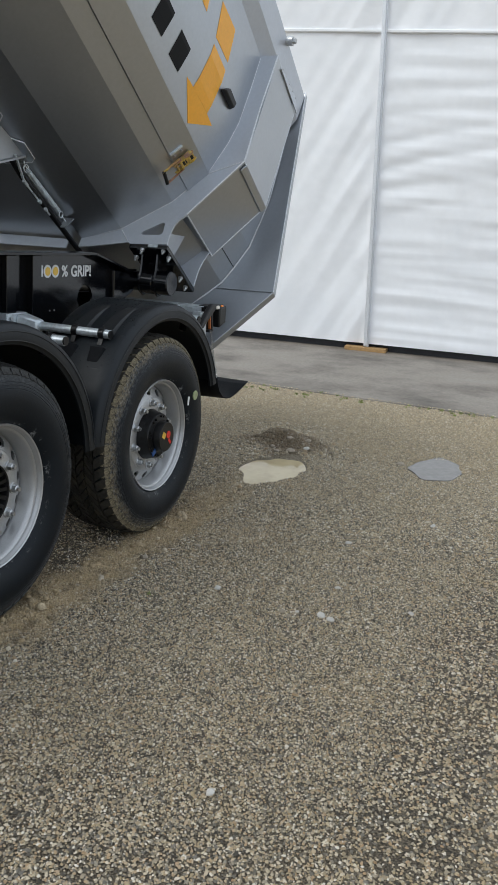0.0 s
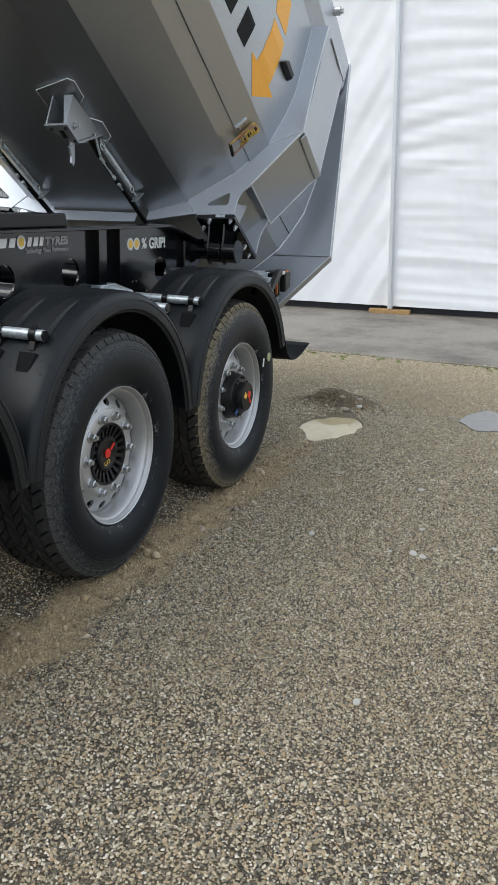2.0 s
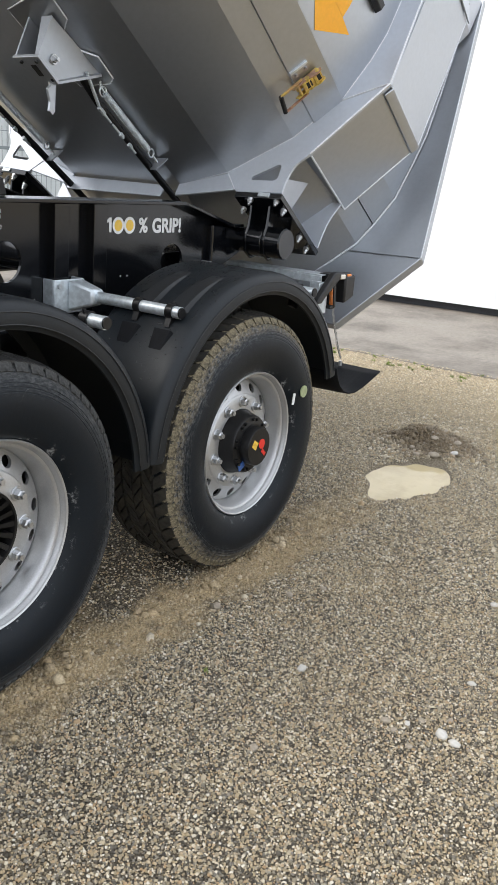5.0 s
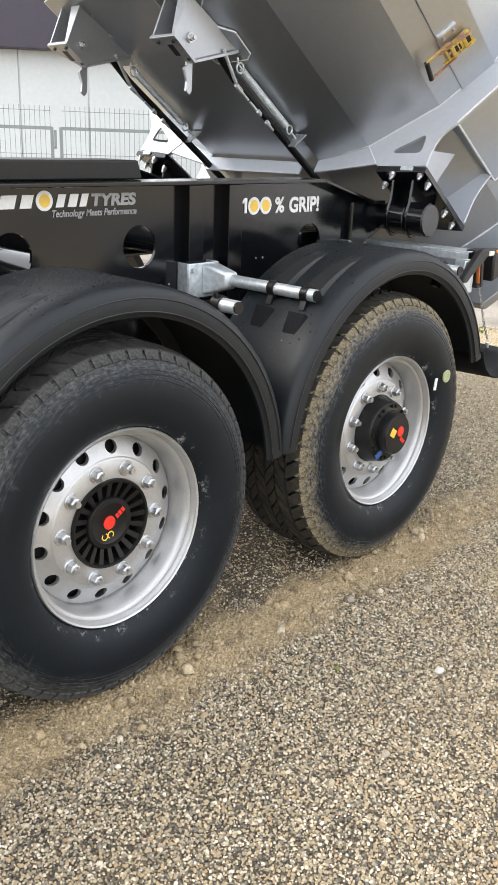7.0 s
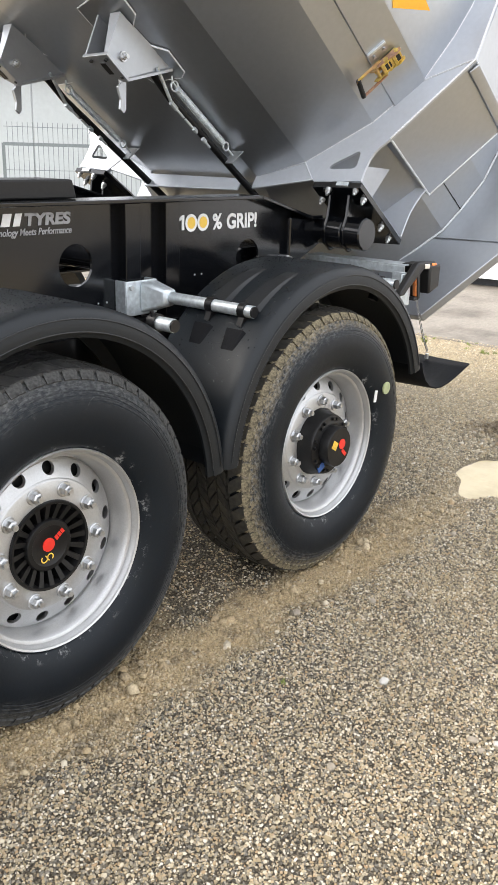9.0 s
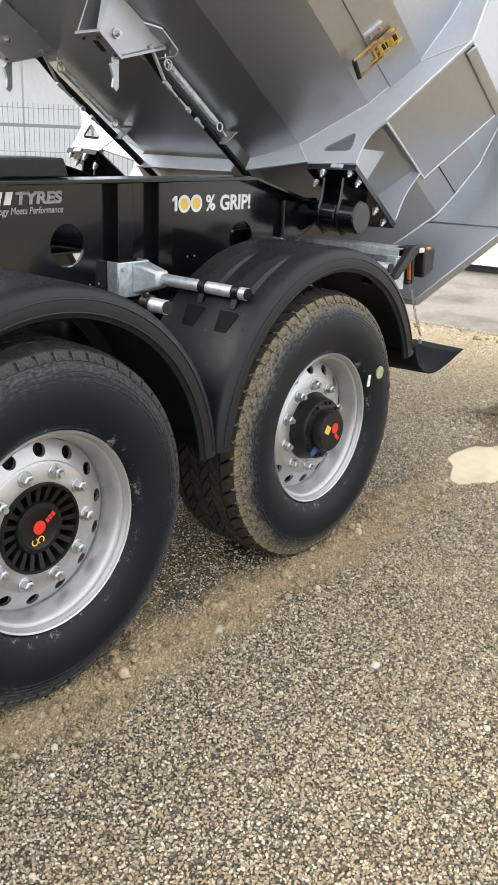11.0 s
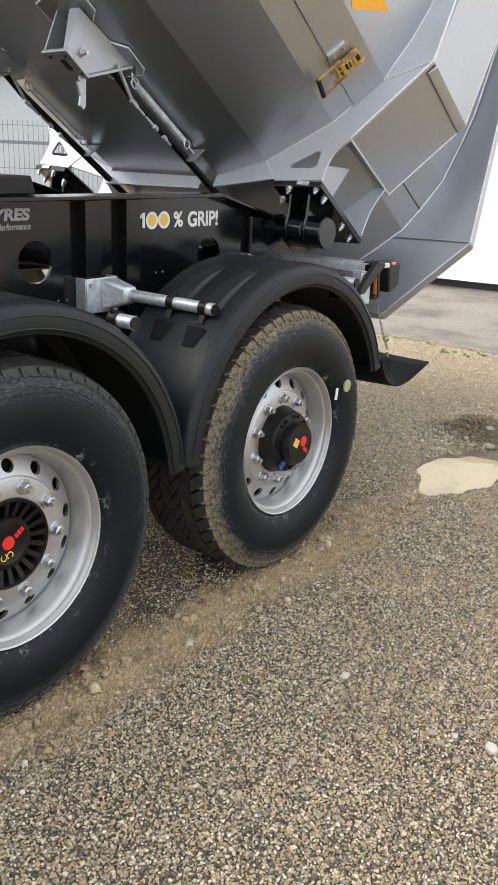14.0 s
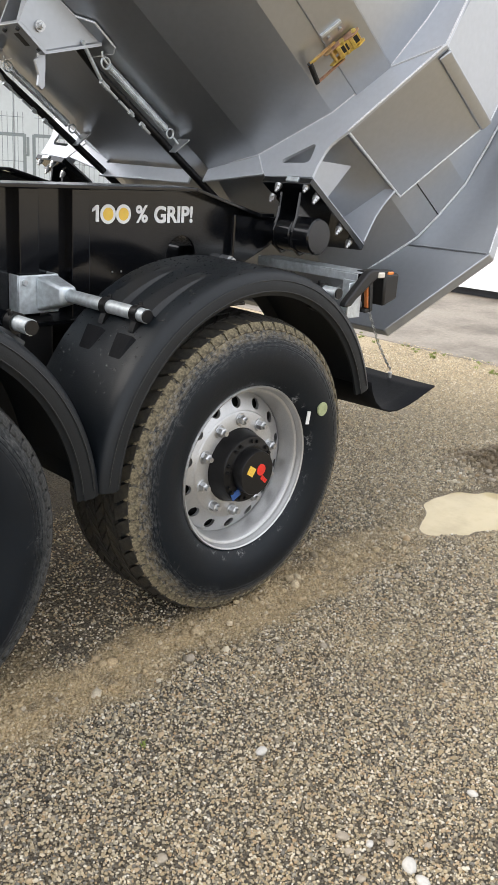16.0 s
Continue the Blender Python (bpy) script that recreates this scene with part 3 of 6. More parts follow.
# stickers on the rear tyre's sidewall
bm = bmesh.new()
box(bm, (-0.008, -0.004, -0.024), (0.008, 0.0, 0.024), pose(0.272, -0.0335, 0.664, 0, 8, 0))
part("tyre_label", bm, WHITE, trailer, smooth=0)
bm = bmesh.new()
lathe(bm, [(0.0005, -0.003), (0.026, -0.003), (0.026, 0.003)], 32, m=pose(0.346, -0.0385, 0.686))
part("tyre_sticker", bm, GREENY, trailer, "round pale green sticker")


# -- mudguards --
def mudguard(x, tail):
    """A rounded plastic half-shell over one wheel, with a rolled outer lip."""
    R = 0.662
    prof = [(R - 0.080, -0.018), (R - 0.082, -0.030), (R - 0.066, -0.036), (R - 0.064, -0.041), (R - 0.030, -0.043), (R - 0.010, -0.034), (R + 0.001, -0.012),
            (R + 0.004, 0.03), (R + 0.004, 0.34), (R - 0.004, 0.37), (R - 0.05, 0.385),
            (R - 0.05, 0.378), (R - 0.010, 0.364), (R - 0.003, 0.335), (R - 0.003, 0.03), (R - 0.006, -0.008), (R - 0.016, -0.027), (R - 0.032, -0.036), (R - 0.062, -0.034),
            (R - 0.068, -0.028), (R - 0.076, -0.024), (R - 0.080, -0.018)]
    bm = bmesh.new()
    lathe(bm, prof, 72, -86, 86 + (74 if tail else 86))
    ob = part("mudguard", bm, PLASTIC, trailer, "black plastic mudguard beaded with rain", smooth=50)
    ob.location = (x, 0, 0.545)
    # the raised ridges along the rolled lip, paler to mimic an edge highlight
    for r_, y_ in ((R - 0.066, -0.0405), (R - 0.030, -0.0435)):
        q = tube("lip_ridge", [(r_ * math.sin(radians(a)), y_, r_ * math.cos(radians(a))) for a in range(-84, 74 if tail else 86, 3)], 0.0022, PAD, ob, res=1)
    # ramps moulded into the shell, on either side of each stay
    for spans in (((-13, -37, 0.022), (-52, -45, 0.014)), ((18, 43, 0.022), (60, 53, 0.014))):
        for a0, a1, top in spans:
            for y0 in (0.085, 0.235):
                bm = bmesh.new()
                rows = []
                for i in range(7):
                    f = i / 6
                    a, h, w = radians(a0 + (a1 - a0) * f), 0.003 + top * f, 0.024 + 0.012 * f
                    rows.append([bm.verts.new(((R + hh) * math.sin(a), y0 + d, (R + hh) * math.cos(a))) for d, hh in ((-w - 0.008, 0.002), (-w, h), (w, h), (w + 0.008, 0.002))])
                for r0, r1 in zip(rows, rows[1:]):
                    for j in range(3):
                        bm.faces.new((r0[j], r0[j + 1], r1[j + 1], r1[j]))
                bm.faces.new(rows[-1])
                # upper ramps coloured as if catching the sky, lower ones dull black as notches
                part("ramp", bm, PAD if abs(a0) < 30 else FLAP, ob, smooth=25)
                if abs(a0) < 30:
                    bm = bmesh.new()
                    sl = [((R + 0.006) * math.sin(radians(q)), (R + 0.006) * math.cos(radians(q))) for q in np.linspace(a0 + 0.15 * (a1 - a0), a1, 5)]
                    for (xa, za), (xb, zb) in zip(sl, sl[1:]):
                        loft(bm, [(xa, y0 + 0.036, za), (xa, y0 + 0.044, za), (xa, y0 + 0.044, za - 0.008), (xa, y0 + 0.036, za - 0.008)],
                             [(xb, y0 + 0.036, zb), (xb, y0 + 0.044, zb), (xb, y0 + 0.044, zb - 0.008), (xb, y0 + 0.036, zb - 0.008)])
                    part("slot", bm, DARK, ob, smooth=0)
    return ob


for k in range(3):
    mudguard(-AXLE * k, k == 0)
for k in range(3):
    g = mudguard(-AXLE * k, k == 0)
    g.matrix_basis = pose(-AXLE * k, 2 * MID_Y, 0.545) @ Matrix.Diagonal((1, -1, 1, 1))


def stay(x, z, y_end, bracket=True):
    """A galvanised tube that carries a mudguard, with its clamps and end plug."""
    bm = bmesh.new()
    rod(bm, (x, 0.60 if bracket else y_end + 0.085, z), (x, y_end + 0.004, z), 0.0215, 24)
    s = part("stay_tube", bm, ZINC, trailer, "galvanised mudguard tube")
    bm = bmesh.new()
    rod(bm, (x, y_end + 0.006, z), (x, y_end - 0.002, z), 0.0195, 24)
    part("end_plug", bm, SATIN, s)
    if bracket:
        bm = bmesh.new()
        loft(bm, [(x - 0.066, 0.535, z - 0.062), (x + 0.020, 0.535, z - 0.062), (x + 0.020, 0.535, z + 0.055), (x - 0.066, 0.535, z + 0.055)],
             [(x - 0.034, 0.435, z - 0.028), (x + 0.026, 0.435, z - 0.028), (x + 0.026, 0.435, z + 0.028), (x - 0.034, 0.435, z + 0.028)])
        part("stay_socket", bm, ZINC, s, bevel=0.010)
        bm = bmesh.new()
        box(bm, (x - 0.128, 0.536, z - 0.070), (x + 0.024, 0.544, z + 0.057))
        box(bm, (x - 0.128, 0.544, z - 0.070), (x - 0.120, 0.599, z + 0.057))
        box(bm, (x + 0.016, 0.544, z - 0.070), (x + 0.024, 0.599, z + 0.057))
        part("stay_plate", bm, ZINC, s, bevel=0.003)
        bm = bmesh.new()
        rod(bm, (x - 0.108, 0.537, z + 0.034), (x - 0.108, 0.526, z + 0.034), 0.010, 6)
        part("bolt", bm, NUT, s)
        for y in (0.085, 0.235):
            bm = bmesh.new()
            lathe(bm, [(0.0225, -0.014), (0.027, -0.014), (0.027, 0.014), (0.0225, 0.014)], 24, m=pose(x, y, z))
            box(bm, (-0.018, -0.010, -0.075), (0.018, 0.010, -0.02), pose(x + 0.012, y, z, 0, -18, 0))
            rod(bm, (x + 0.008, y, z + 0.02), (x + 0.010, y, z + 0.036), 0.006, 8)
            box(bm, (-0.010, -0.012, -0.060), (0.012, 0.012, -0.022), pose(x + 0.004, y, z, 0, 24, 0))
            part("clamp", bm, SATIN, s, "black mudguard clamp", smooth=30)
    else:
        bm = bmesh.new()
        y = y_end + 0.082
        lathe(bm, [(0.0225, -0.016), (0.028, -0.016), (0.028, 0.016), (0.0225, 0.016)], 24, m=pose(x, y, z))
        box(bm, (-0.020, -0.012, -0.075), (0.020, 0.012, -0.02), pose(x - 0.012, y, z, 0, 24, 0))
        rod(bm, (x - 0.014, y, z + 0.02), (x - 0.018, y, z + 0.036), 0.006, 8)
        part("clamp", bm, SATIN, s, "black mudguard clamp", smooth=30)
    return s


for k in range(3):
    stay(-AXLE * k - 0.432, 1.082, 0.040)
    stay(-AXLE * k + (0.435 if k == 0 else 0.462), 1.098 if k == 0 else 1.094, 0.005, bracket=False)

# -- chassis --
for side in (0, 1):
    flip = Matrix.Identity(4) if side == 0 else Matrix.Translation((0, 2 * MID_Y, 0)) @ Matrix.Diagonal((1, -1, 1, 1))
    # the web, with its round holes, in sections along the beam
    bm = bmesh.new()
    z0, z1 = 0.98, 1.412
    holes = [-5.0, -4.2, -3.4, -2.6, -1.80, -1.245, -0.735, 0.19]
    cuts = [-5.6] + [(a + b) / 2 for a, b in zip(holes, holes[1:])] + [0.50]
    for xh, xa, xb in zip(holes, cuts, cuts[1:]):
        zc, rh, N = 1.205 if xh < 0 else 1.172, 0.074, 32
        ring_a, ring_b, far_a = [], [], []
        for q in range(N):
            ang = 2 * math.pi * q / N + math.pi / 4
            cx, cz = math.cos(ang), math.sin(ang)
            s = 1 / max(abs(cx), abs(cz))
            px = xh + (cx * s) * (xb - xh if cx > 0 else xh - xa)
            pz = zc + (cz * s) * (z1 - zc if cz > 0 else zc - z0)
            if px > 0.204 and pz > 1.412 - 0.26 * (px - 0.204):
                pz = 1.412 - 0.26 * (px - 0.204)
            far_a.append(bm.verts.new((px, 0.60, pz)))
            ring_a.append(bm.verts.new((xh + rh * cx, 0.60, zc + rh * cz)))
            ring_b.append(bm.verts.new((xh + rh * cx, 0.612, zc + rh * cz)))
        for q in range(N):
            p = (q + 1) % N
            bm.faces.new((far_a[q], far_a[p], ring_a[p], ring_a[q]))
            bm.faces.new((ring_a[q], ring_a[p], ring_b[p], ring_b[q]))
    bmesh.ops.remove_doubles(bm, verts=bm.verts, dist=0.0005)
    bmesh.ops.transform(bm, matrix=flip, verts=bm.verts)
    web = part("chassis_beam", bm, BLACK, trailer, "gloss black steel chassis beam", smooth=20)
    bm = bmesh.new()
    prof = [(-5.6, 1.412), (0.204, 1.412), (0.56, 1.318), (0.64, 1.318)]
    for a, b in zip(prof, prof[1:]):
        loft(bm, [(a[0], 0.535, a[1]), (a[0], 0.685, a[1]), (a[0], 0.685, a[1] + 0.014), (a[0], 0.535, a[1] + 0.014)],
             [(b[0], 0.535, b[1]), (b[0], 0.685, b[1]), (b[0], 0.685, b[1] + 0.014), (b[0], 0.535, b[1] + 0.014)])
    bmesh.ops.transform(bm, matrix=flip, verts=bm.verts)
    part("top_flange", bm, BLACK, web, smooth=0, bevel=0.003)
    bm = bmesh.new()
    box(bm, (-5.6, 0.535, 0.966), (0.5, 0.685, 0.98))
    bmesh.ops.transform(bm, matrix=flip, verts=bm.verts)
    part("bottom_flange", bm, BLACK, web, smooth=0, bevel=0.003)
    for xa in (-3.2, -1.90, -0.540, -0.338):
        bm = bmesh.new()
        box(bm, (xa, 0.558, 0.98), (xa + 0.072, 0.603, 1.411))
        bmesh.ops.transform(bm, matrix=flip, verts=bm.verts)
        part("stiffener", bm, BLACK, web, smooth=0, bevel=0.002)
    bm = bmesh.new()
    loft(bm, [(-5.6, 0.64, 1.427), (-5.6, 0.82, 1.427), (-5.6, 0.82, 1.49), (-5.6, 0.64, 1.49)],
         [(-0.687, 0.64, 1.427), (-0.687, 0.82, 1.427), (-0.705, 0.82, 1.49), (-0.705, 0.64, 1.49)])
    bmesh.ops.transform(bm, matrix=flip, verts=bm.verts)
    part("bearer", bm, SATIN, web, "satin black body bearer", smooth=0, bevel=0.006)
    bm = bmesh.new()
    loft(bm, [(0.44, 0.57, 1.10), (0.44, 0.70, 1.10), (0.44, 0.70, 1.33), (0.44, 0.57, 1.33)],
         [(0.66, 0.56, 1.20), (0.66, 0.70, 1.20), (0.66, 0.70, 1.32), (0.66, 0.56, 1.32)])
    bmesh.ops.transform(bm, matrix=flip, verts=bm.verts)
    part("hinge_block", bm, BLACK, web, smooth=0, bevel=0.01)
# unseen black block, added to darken what the body's underside reflects
bm = bmesh.new()
box(bm, (0.27, 0.705, 1.06), (0.63, 2 * MID_Y - 0.705, 1.195))
part("reflection_blocker", bm, BLACK, trailer, smooth=0, bevel=0.01)
# assumed tanks, not seen: dark bulk that closes the view beneath the beams
for x0, x1 in ((-0.62, 0.42), (-1.90, -0.78), (-3.25, -2.10)):
    bm = bmesh.new()
    lathe(bm, [(0.001, x0), (0.08, x0), (0.14, x0 + 0.04), (0.155, x0 + 0.09), (0.155, x1 - 0.09), (0.14, x1 - 0.04), (0.08, x1), (0.001, x1)], 32, m=pose(0, 1.0, 0.83, 0, 0, -90))
    part("filler_tank", bm, SATIN, trailer, "assumed black tank closing the view under the chassis")
for x in (-4.6, -3.0, -1.0, 0.1):
    bm = bmesh.new()
    rod(bm, (x, 0.62, 1.10), (x, 2 * MID_Y - 0.62, 1.10), 0.07, 20)
    part("cross_member", bm, BLACK, trailer)
bm = bmesh.new()
rod(bm, (0.66, 0.42, 1.262), (0.66, 2 * MID_Y - 0.42, 1.262), 0.058, 40)
hinge = part("hinge_shaft", bm, BLACK, trailer, "black tipping hinge shaft")
for y0, y1 in ((0.305, 0.395), (0.405, 0.50), (2 * MID_Y - 0.395, 2 * MID_Y - 0.305), (2 * MID_Y - 0.50, 2 * MID_Y - 0.405)):
    bm = bmesh.new()
    lathe(bm, [(0.0005, y0), (0.066, y0), (0.072, y0 + 0.006), (0.072, y1 - 0.004), (0.068, y1), (0.0005, y1)], 48, m=pose(0.66, 0, 1.262))
    part("hinge_boss", bm, BLACK, hinge)

# -- prints on the chassis --
bm = bmesh.new()
one = [(-0.214, 1.300), (-0.214, 1.341), (-0.229, 1.334), (-0.229, 1.344), (-0.212, 1.357), (-0.200, 1.357), (-0.200, 1.300)]
loft(bm, [(x, 0.599, z) for x, z in one], [(x, 0.597, z) for x, z in one])
part("slogan_print", bm, WHITE, trailer, "white slogan", smooth=0)
for xc in (-0.160, -0.092):
    for r0, r1, m_, dy, nm in ((0.0005, 0.0335, WHITE, 0.0, "ring_print"), (0.0005, 0.0225, SUNNY, -0.0006, "yolk_print")):
        bm = bmesh.new()
        lathe(bm, [(r1, 0.001), (r1, -0.001), (r0, -0.001)], 40, m=pose(xc, 0.5985 + dy, 1.326))
        part(nm, bm, m_, trailer, smooth=0)
lettering("slogan_print", "%", 0.082, WHITE, Matrix.Translation((-0.036, 0.5985, 1.298)) @ pose(0, 0, 0, 90), trailer, wide=0.056, bold=0.0022)
lettering("slogan_print", "GRIP!", 0.082, WHITE, Matrix.Translation((0.050, 0.5985, 1.296)) @ pose(0, 0, 0, 90), trailer, wide=0.192, bold=0.0026)
lettering("motto_print", "Technology Meets Performance", 0.031, GREYP, Matrix.Translation((-1.092, 0.5985, 1.318)) @ pose(0, 0, 0, 90), trailer, "grey motto", shear=0.25, wide=0.342, bold=0.0004)
# the maker's word mark: plain blocks in its colours
for xa, w in ((-1.282, 0.062), (-1.209, 0.049), (-1.078, 0.037), (-1.033, 0.041), (-0.987, 0.034)):
    bm = bmesh.new()
    loft(bm, [(xa, 0.599, 1.348), (xa + w - 0.008, 0.599, 1.348), (xa + w + 0.004, 0.599, 1.388), (xa + 0.012, 0.599, 1.388)],
         [(xa, 0.597, 1.348), (xa + w - 0.008, 0.597, 1.348), (xa + w + 0.004, 0.597, 1.388), (xa + 0.012, 0.597, 1.388)])
    part("word_mark", bm, WHITE, trailer, smooth=0)
lettering("word_print", "TYRES", 0.052, GREYP, Matrix.Translation((-0.940, 0.5985, 1.350)) @ pose(0, 0, 0, 90), trailer, "grey word on the chassis beam", shear=0.12, wide=0.188, bold=0.0024)
for r1, m_, dy in ((0.031, WHITE, 0.0), (0.020, SUNNY, -0.0008)):
    bm = bmesh.new()
    lathe(bm, [(r1, 0.001), (r1, -0.001), (0.0005, -0.001)], 40, m=pose(-1.119, 0.598 + dy, 1.369))
    part("sun_mark", bm, m_, trailer, smooth=0)

for x, z in ((-0.097, 1.123), (-0.137, 1.123), (-0.60, 1.062), (-0.64, 1.062), (0.02, 1.06)):
    bm = bmesh.new()
    bmesh.ops.create_uvsphere(bm, u_segments=8, v_segments=6, radius=0.004, matrix=pose(x, 0.600, z))
    part("rivet", bm, NUT, trailer)
bm = bmesh.new()
rod(bm, (0.416, 0.555, 1.148), (0.416, 0.535, 1.148), 0.014, 6)
rod(bm, (0.416, 0.600, 1.148), (0.416, 0.554, 1.148), 0.019, 16)
part("web_bolt", bm, NUT, trailer, smooth=30)

# -- raised body --
TIP = 35.0
BODY = Matrix.Translation((0.62, 0, 1.25)) @ pose(0, 0, 0, 0, TIP, 0)


def both(pts):
    """A half profile from the middle outwards, and its mirror image."""
    return [(2 * MID_Y - y, z) for y, z in pts[::-1]] + list(pts)


HALF = [(0.90, 0.182), (0.655, 0.268), (0.386, 0.484), (0.318, 0.577), (0.220, 0.710), (0.163, 0.925), (0.140, 1.08), (0.142, 1.35), (0.152, 1.66)]
inner = [(2.0 * MID_Y - y, w) for y, w in HALF]
outline = HALF[::-1] + inner
thick = [(MID_Y + (y - MID_Y) * 0.993, w + 0.008) for y, w in outline]
# the rear end flares down and out towards the gate
FLARE = [(0.90, 0.040), (0.60, 0.090), (0.310, 0.430), (0.255, 0.550), (0.187, 0.711), (0.155, 0.925), (0.138, 1.08), (0.140, 1.35), (0.150, 1.66)]
flare = FLARE[::-1] + [(2.0 * MID_Y - y, w) for y, w in FLARE]
thick_f = [(MID_Y + (y - MID_Y) * 0.993, w + 0.008) for y, w in flare]
bm = bmesh.new()
prism(bm, outline + thick[::-1], -7.4, -0.10, BODY)
loft(bm, [(-0.10, y, w) for y, w in outline + thick[::-1]], [(0.622, y, w) for y, w in flare + thick_f[::-1]], BODY)
body = part("tipper_body", bm, PAINT, trailer, "raised half-pipe body in silver-grey paint", smooth=12, bevel=0.012, segments=3)


def plate(name, outline_, a, b, material=PLATE, parent=None, label="", bevel=0.003):
    bm = bmesh.new()
    prism(bm, outline_, a, b, BODY)
    return part(name, bm, material, parent or body, label, smooth=20, bevel=bevel)


def pierced(name, outer, hole, a, b, material=PLATE, parent=None):
    """A flat plate with one opening in it."""
    bm = bmesh.new()
    for u in (a, b):
        edges = []
        for loop in (outer, hole):
            vs = [bm.verts.new((u, y, w)) for y, w in loop]
            edges += [bm.edges.new((vs[i], vs[(i + 1) % len(vs)])) for i in range(len(vs))]
        bmesh.ops.triangle_fill(bm, edges=edges, use_beauty=True, normal=(1, 0, 0))
    for loop in (outer, hole):
        for i in range(len(loop)):
            (y0, w0), (y1, w1) = loop[i], loop[(i + 1) % len(loop)]
            bm.faces.new([bm.verts.new(p) for p in ((a, y0, w0), (a, y1, w1), (b, y1, w1), (b, y0, w0))])
    bmesh.ops.remove_doubles(bm, verts=bm.verts, dist=0.0002)
    bmesh.ops.transform(bm, matrix=BODY, verts=bm.verts)
    return part(name, bm, material, parent or body, smooth=20)


plate("front_wall", outline, -7.42, -7.40)
for s in (0, 1):
    mir = (lambda L: [(2 * MID_Y - y, w) for y, w in L]) if s else (lambda L: L)
    plate("top_rail", mir([(0.152, 1.60), (0.100, 1.71), (0.100, 1.915), (0.215, 1.915), (0.215, 1.66), (0.160, 1.66)]), -7.4, 0.50)
# the overlapped joint along the flank
for s in (0, 1):
    mir = (lambda L: [(2 * MID_Y - y, w) for y, w in L]) if s else (lambda L: L)
    plate("lap_joint", mir([(0.320, 0.572), (0.312, 0.569), (0.215, 0.703), (0.223, 0.708)]), -7.38, -0.142, PAINT)
# rear ring: a flat collar round the shell, in its parts
RU0, RU1 = -0.152, -0.140
for s in (0, 1):
    mir = (lambda L: [(2 * MID_Y - y, w) for y, w in L]) if s else (lambda L: L)
    collar = [(0.652, 0.268), (0.576, 0.182), (0.560, 0.172), (0.320, 0.187), (0.325, 0.242), (0.322, 0.300), (0.312, 0.338), (0.294, 0.366), (0.262, 0.400),
              (0.015, 0.80), (0.035, 1.21), (0.038, 1.62), (0.150, 1.62), (0.142, 1.35), (0.140, 1.08), (0.163, 0.925), (0.220, 0.710), (0.318, 0.577), (0.386, 0.484)]
    window = [(0.505, 0.240), (0.395, 0.246), (0.381, 0.252), (0.374, 0.266), (0.381, 0.322), (0.387, 0.333), (0.399, 0.334), (0.508, 0.260), (0.513, 0.250)]
    pierced("ring_plate", mir(collar), mir(window), RU0, RU1)
    plate("ring_strip", mir([(0.655, 0.266), (0.905, 0.184), (0.905, 0.118), (0.574, 0.182)]), RU0, RU1)
    # box section behind the ring
    bm = bmesh.new()
    f = [(RU1, 0.264, 0.403), (RU1, 0.017, 0.802), (RU1, 0.040, 1.62), (RU1, 0.20, 1.62), (RU1, 0.36, 0.62), (RU1, 0.400, 0.476)]
    r = [(0.36, 0.302, 0.465), (0.36, 0.050, 0.868), (0.36, 0.068, 1.64), (0.36, 0.20, 1.64), (0.36, 0.34, 0.62), (0.36, 0.352, 0.480)]
    if s:
        f, r = ([(u, 2 * MID_Y - y, w) for u, y, w in L] for L in (f, r))
    loft(bm, f, r, BODY)
    part("rear_box", bm, PAINT, body, "grey box section of the rear frame", smooth=10)
    plate("console_floor", mir([(0.320, 0.178), (0.545, 0.170), (0.545, 0.182), (0.320, 0.190)]), RU1, 0.31)
    bm = bmesh.new()
    f = [(-0.139, 0.346, 0.186), (-0.139, 0.356, 0.186), (-0.139, 0.356, 0.270), (-0.139, 0.346, 0.270)]
    r = [(0.005, 0.350, 0.186), (0.005, 0.360, 0.186), (0.045, 0.357, 0.384), (0.045, 0.347, 0.384)]
    if s:
        f, r = ([(u, 2 * MID_Y - y, w) for u, y, w in L] for L in (f, r))
    loft(bm, f, r, BODY)
    part("console_web", bm, GATE, body, smooth=15)
    plate("gusset", mir([(0.288, 0.458), (0.300, 0.420), (0.312, 0.375), (0.320, 0.325), (0.320, 0.275), (0.316, 0.192), (0.545, 0.192), (0.545, 0.458)]), 0.296, 0.306)
    # black hinge bracket, bolted under the console
    brk = plate("hinge_bracket", mir([(0.306, 0.150), (0.556, 0.140), (0.556, 0.169), (0.306, 0.177)]), -0.158, 0.300, BLACK, trailer, "gloss black bolted hinge bracket")
    for y in (0.385, 0.485):
        yy = 2 * MID_Y - y - 0.014 if s else y
        bm = bmesh.new()
        outl = [(-0.10, 0.150), (0.135, 0.150), (0.105, 0.06), (0.092, -0.01), (0.06, -0.045), (0.0, -0.045), (-0.045, 0.0), (-0.055, 0.06)]
        loft(bm, [(u, yy, w) for u, w in outl], [(u, yy + 0.014, w) for u, w in outl], BODY)
        part("bracket_cheek", bm, BLACK, brk, smooth=20, bevel=0.003)
    for u, y, w in ((-0.148, 0.468, 0.122), (-0.140, 0.335, 0.136), (-0.075, 0.324, 0.130), (0.135, 0.330, 0.128), (0.235, 0.335, 0.130), (-0.10, 0.520, 0.10)):
        yy = 2 * MID_Y - y if s else y
        bm = bmesh.new()
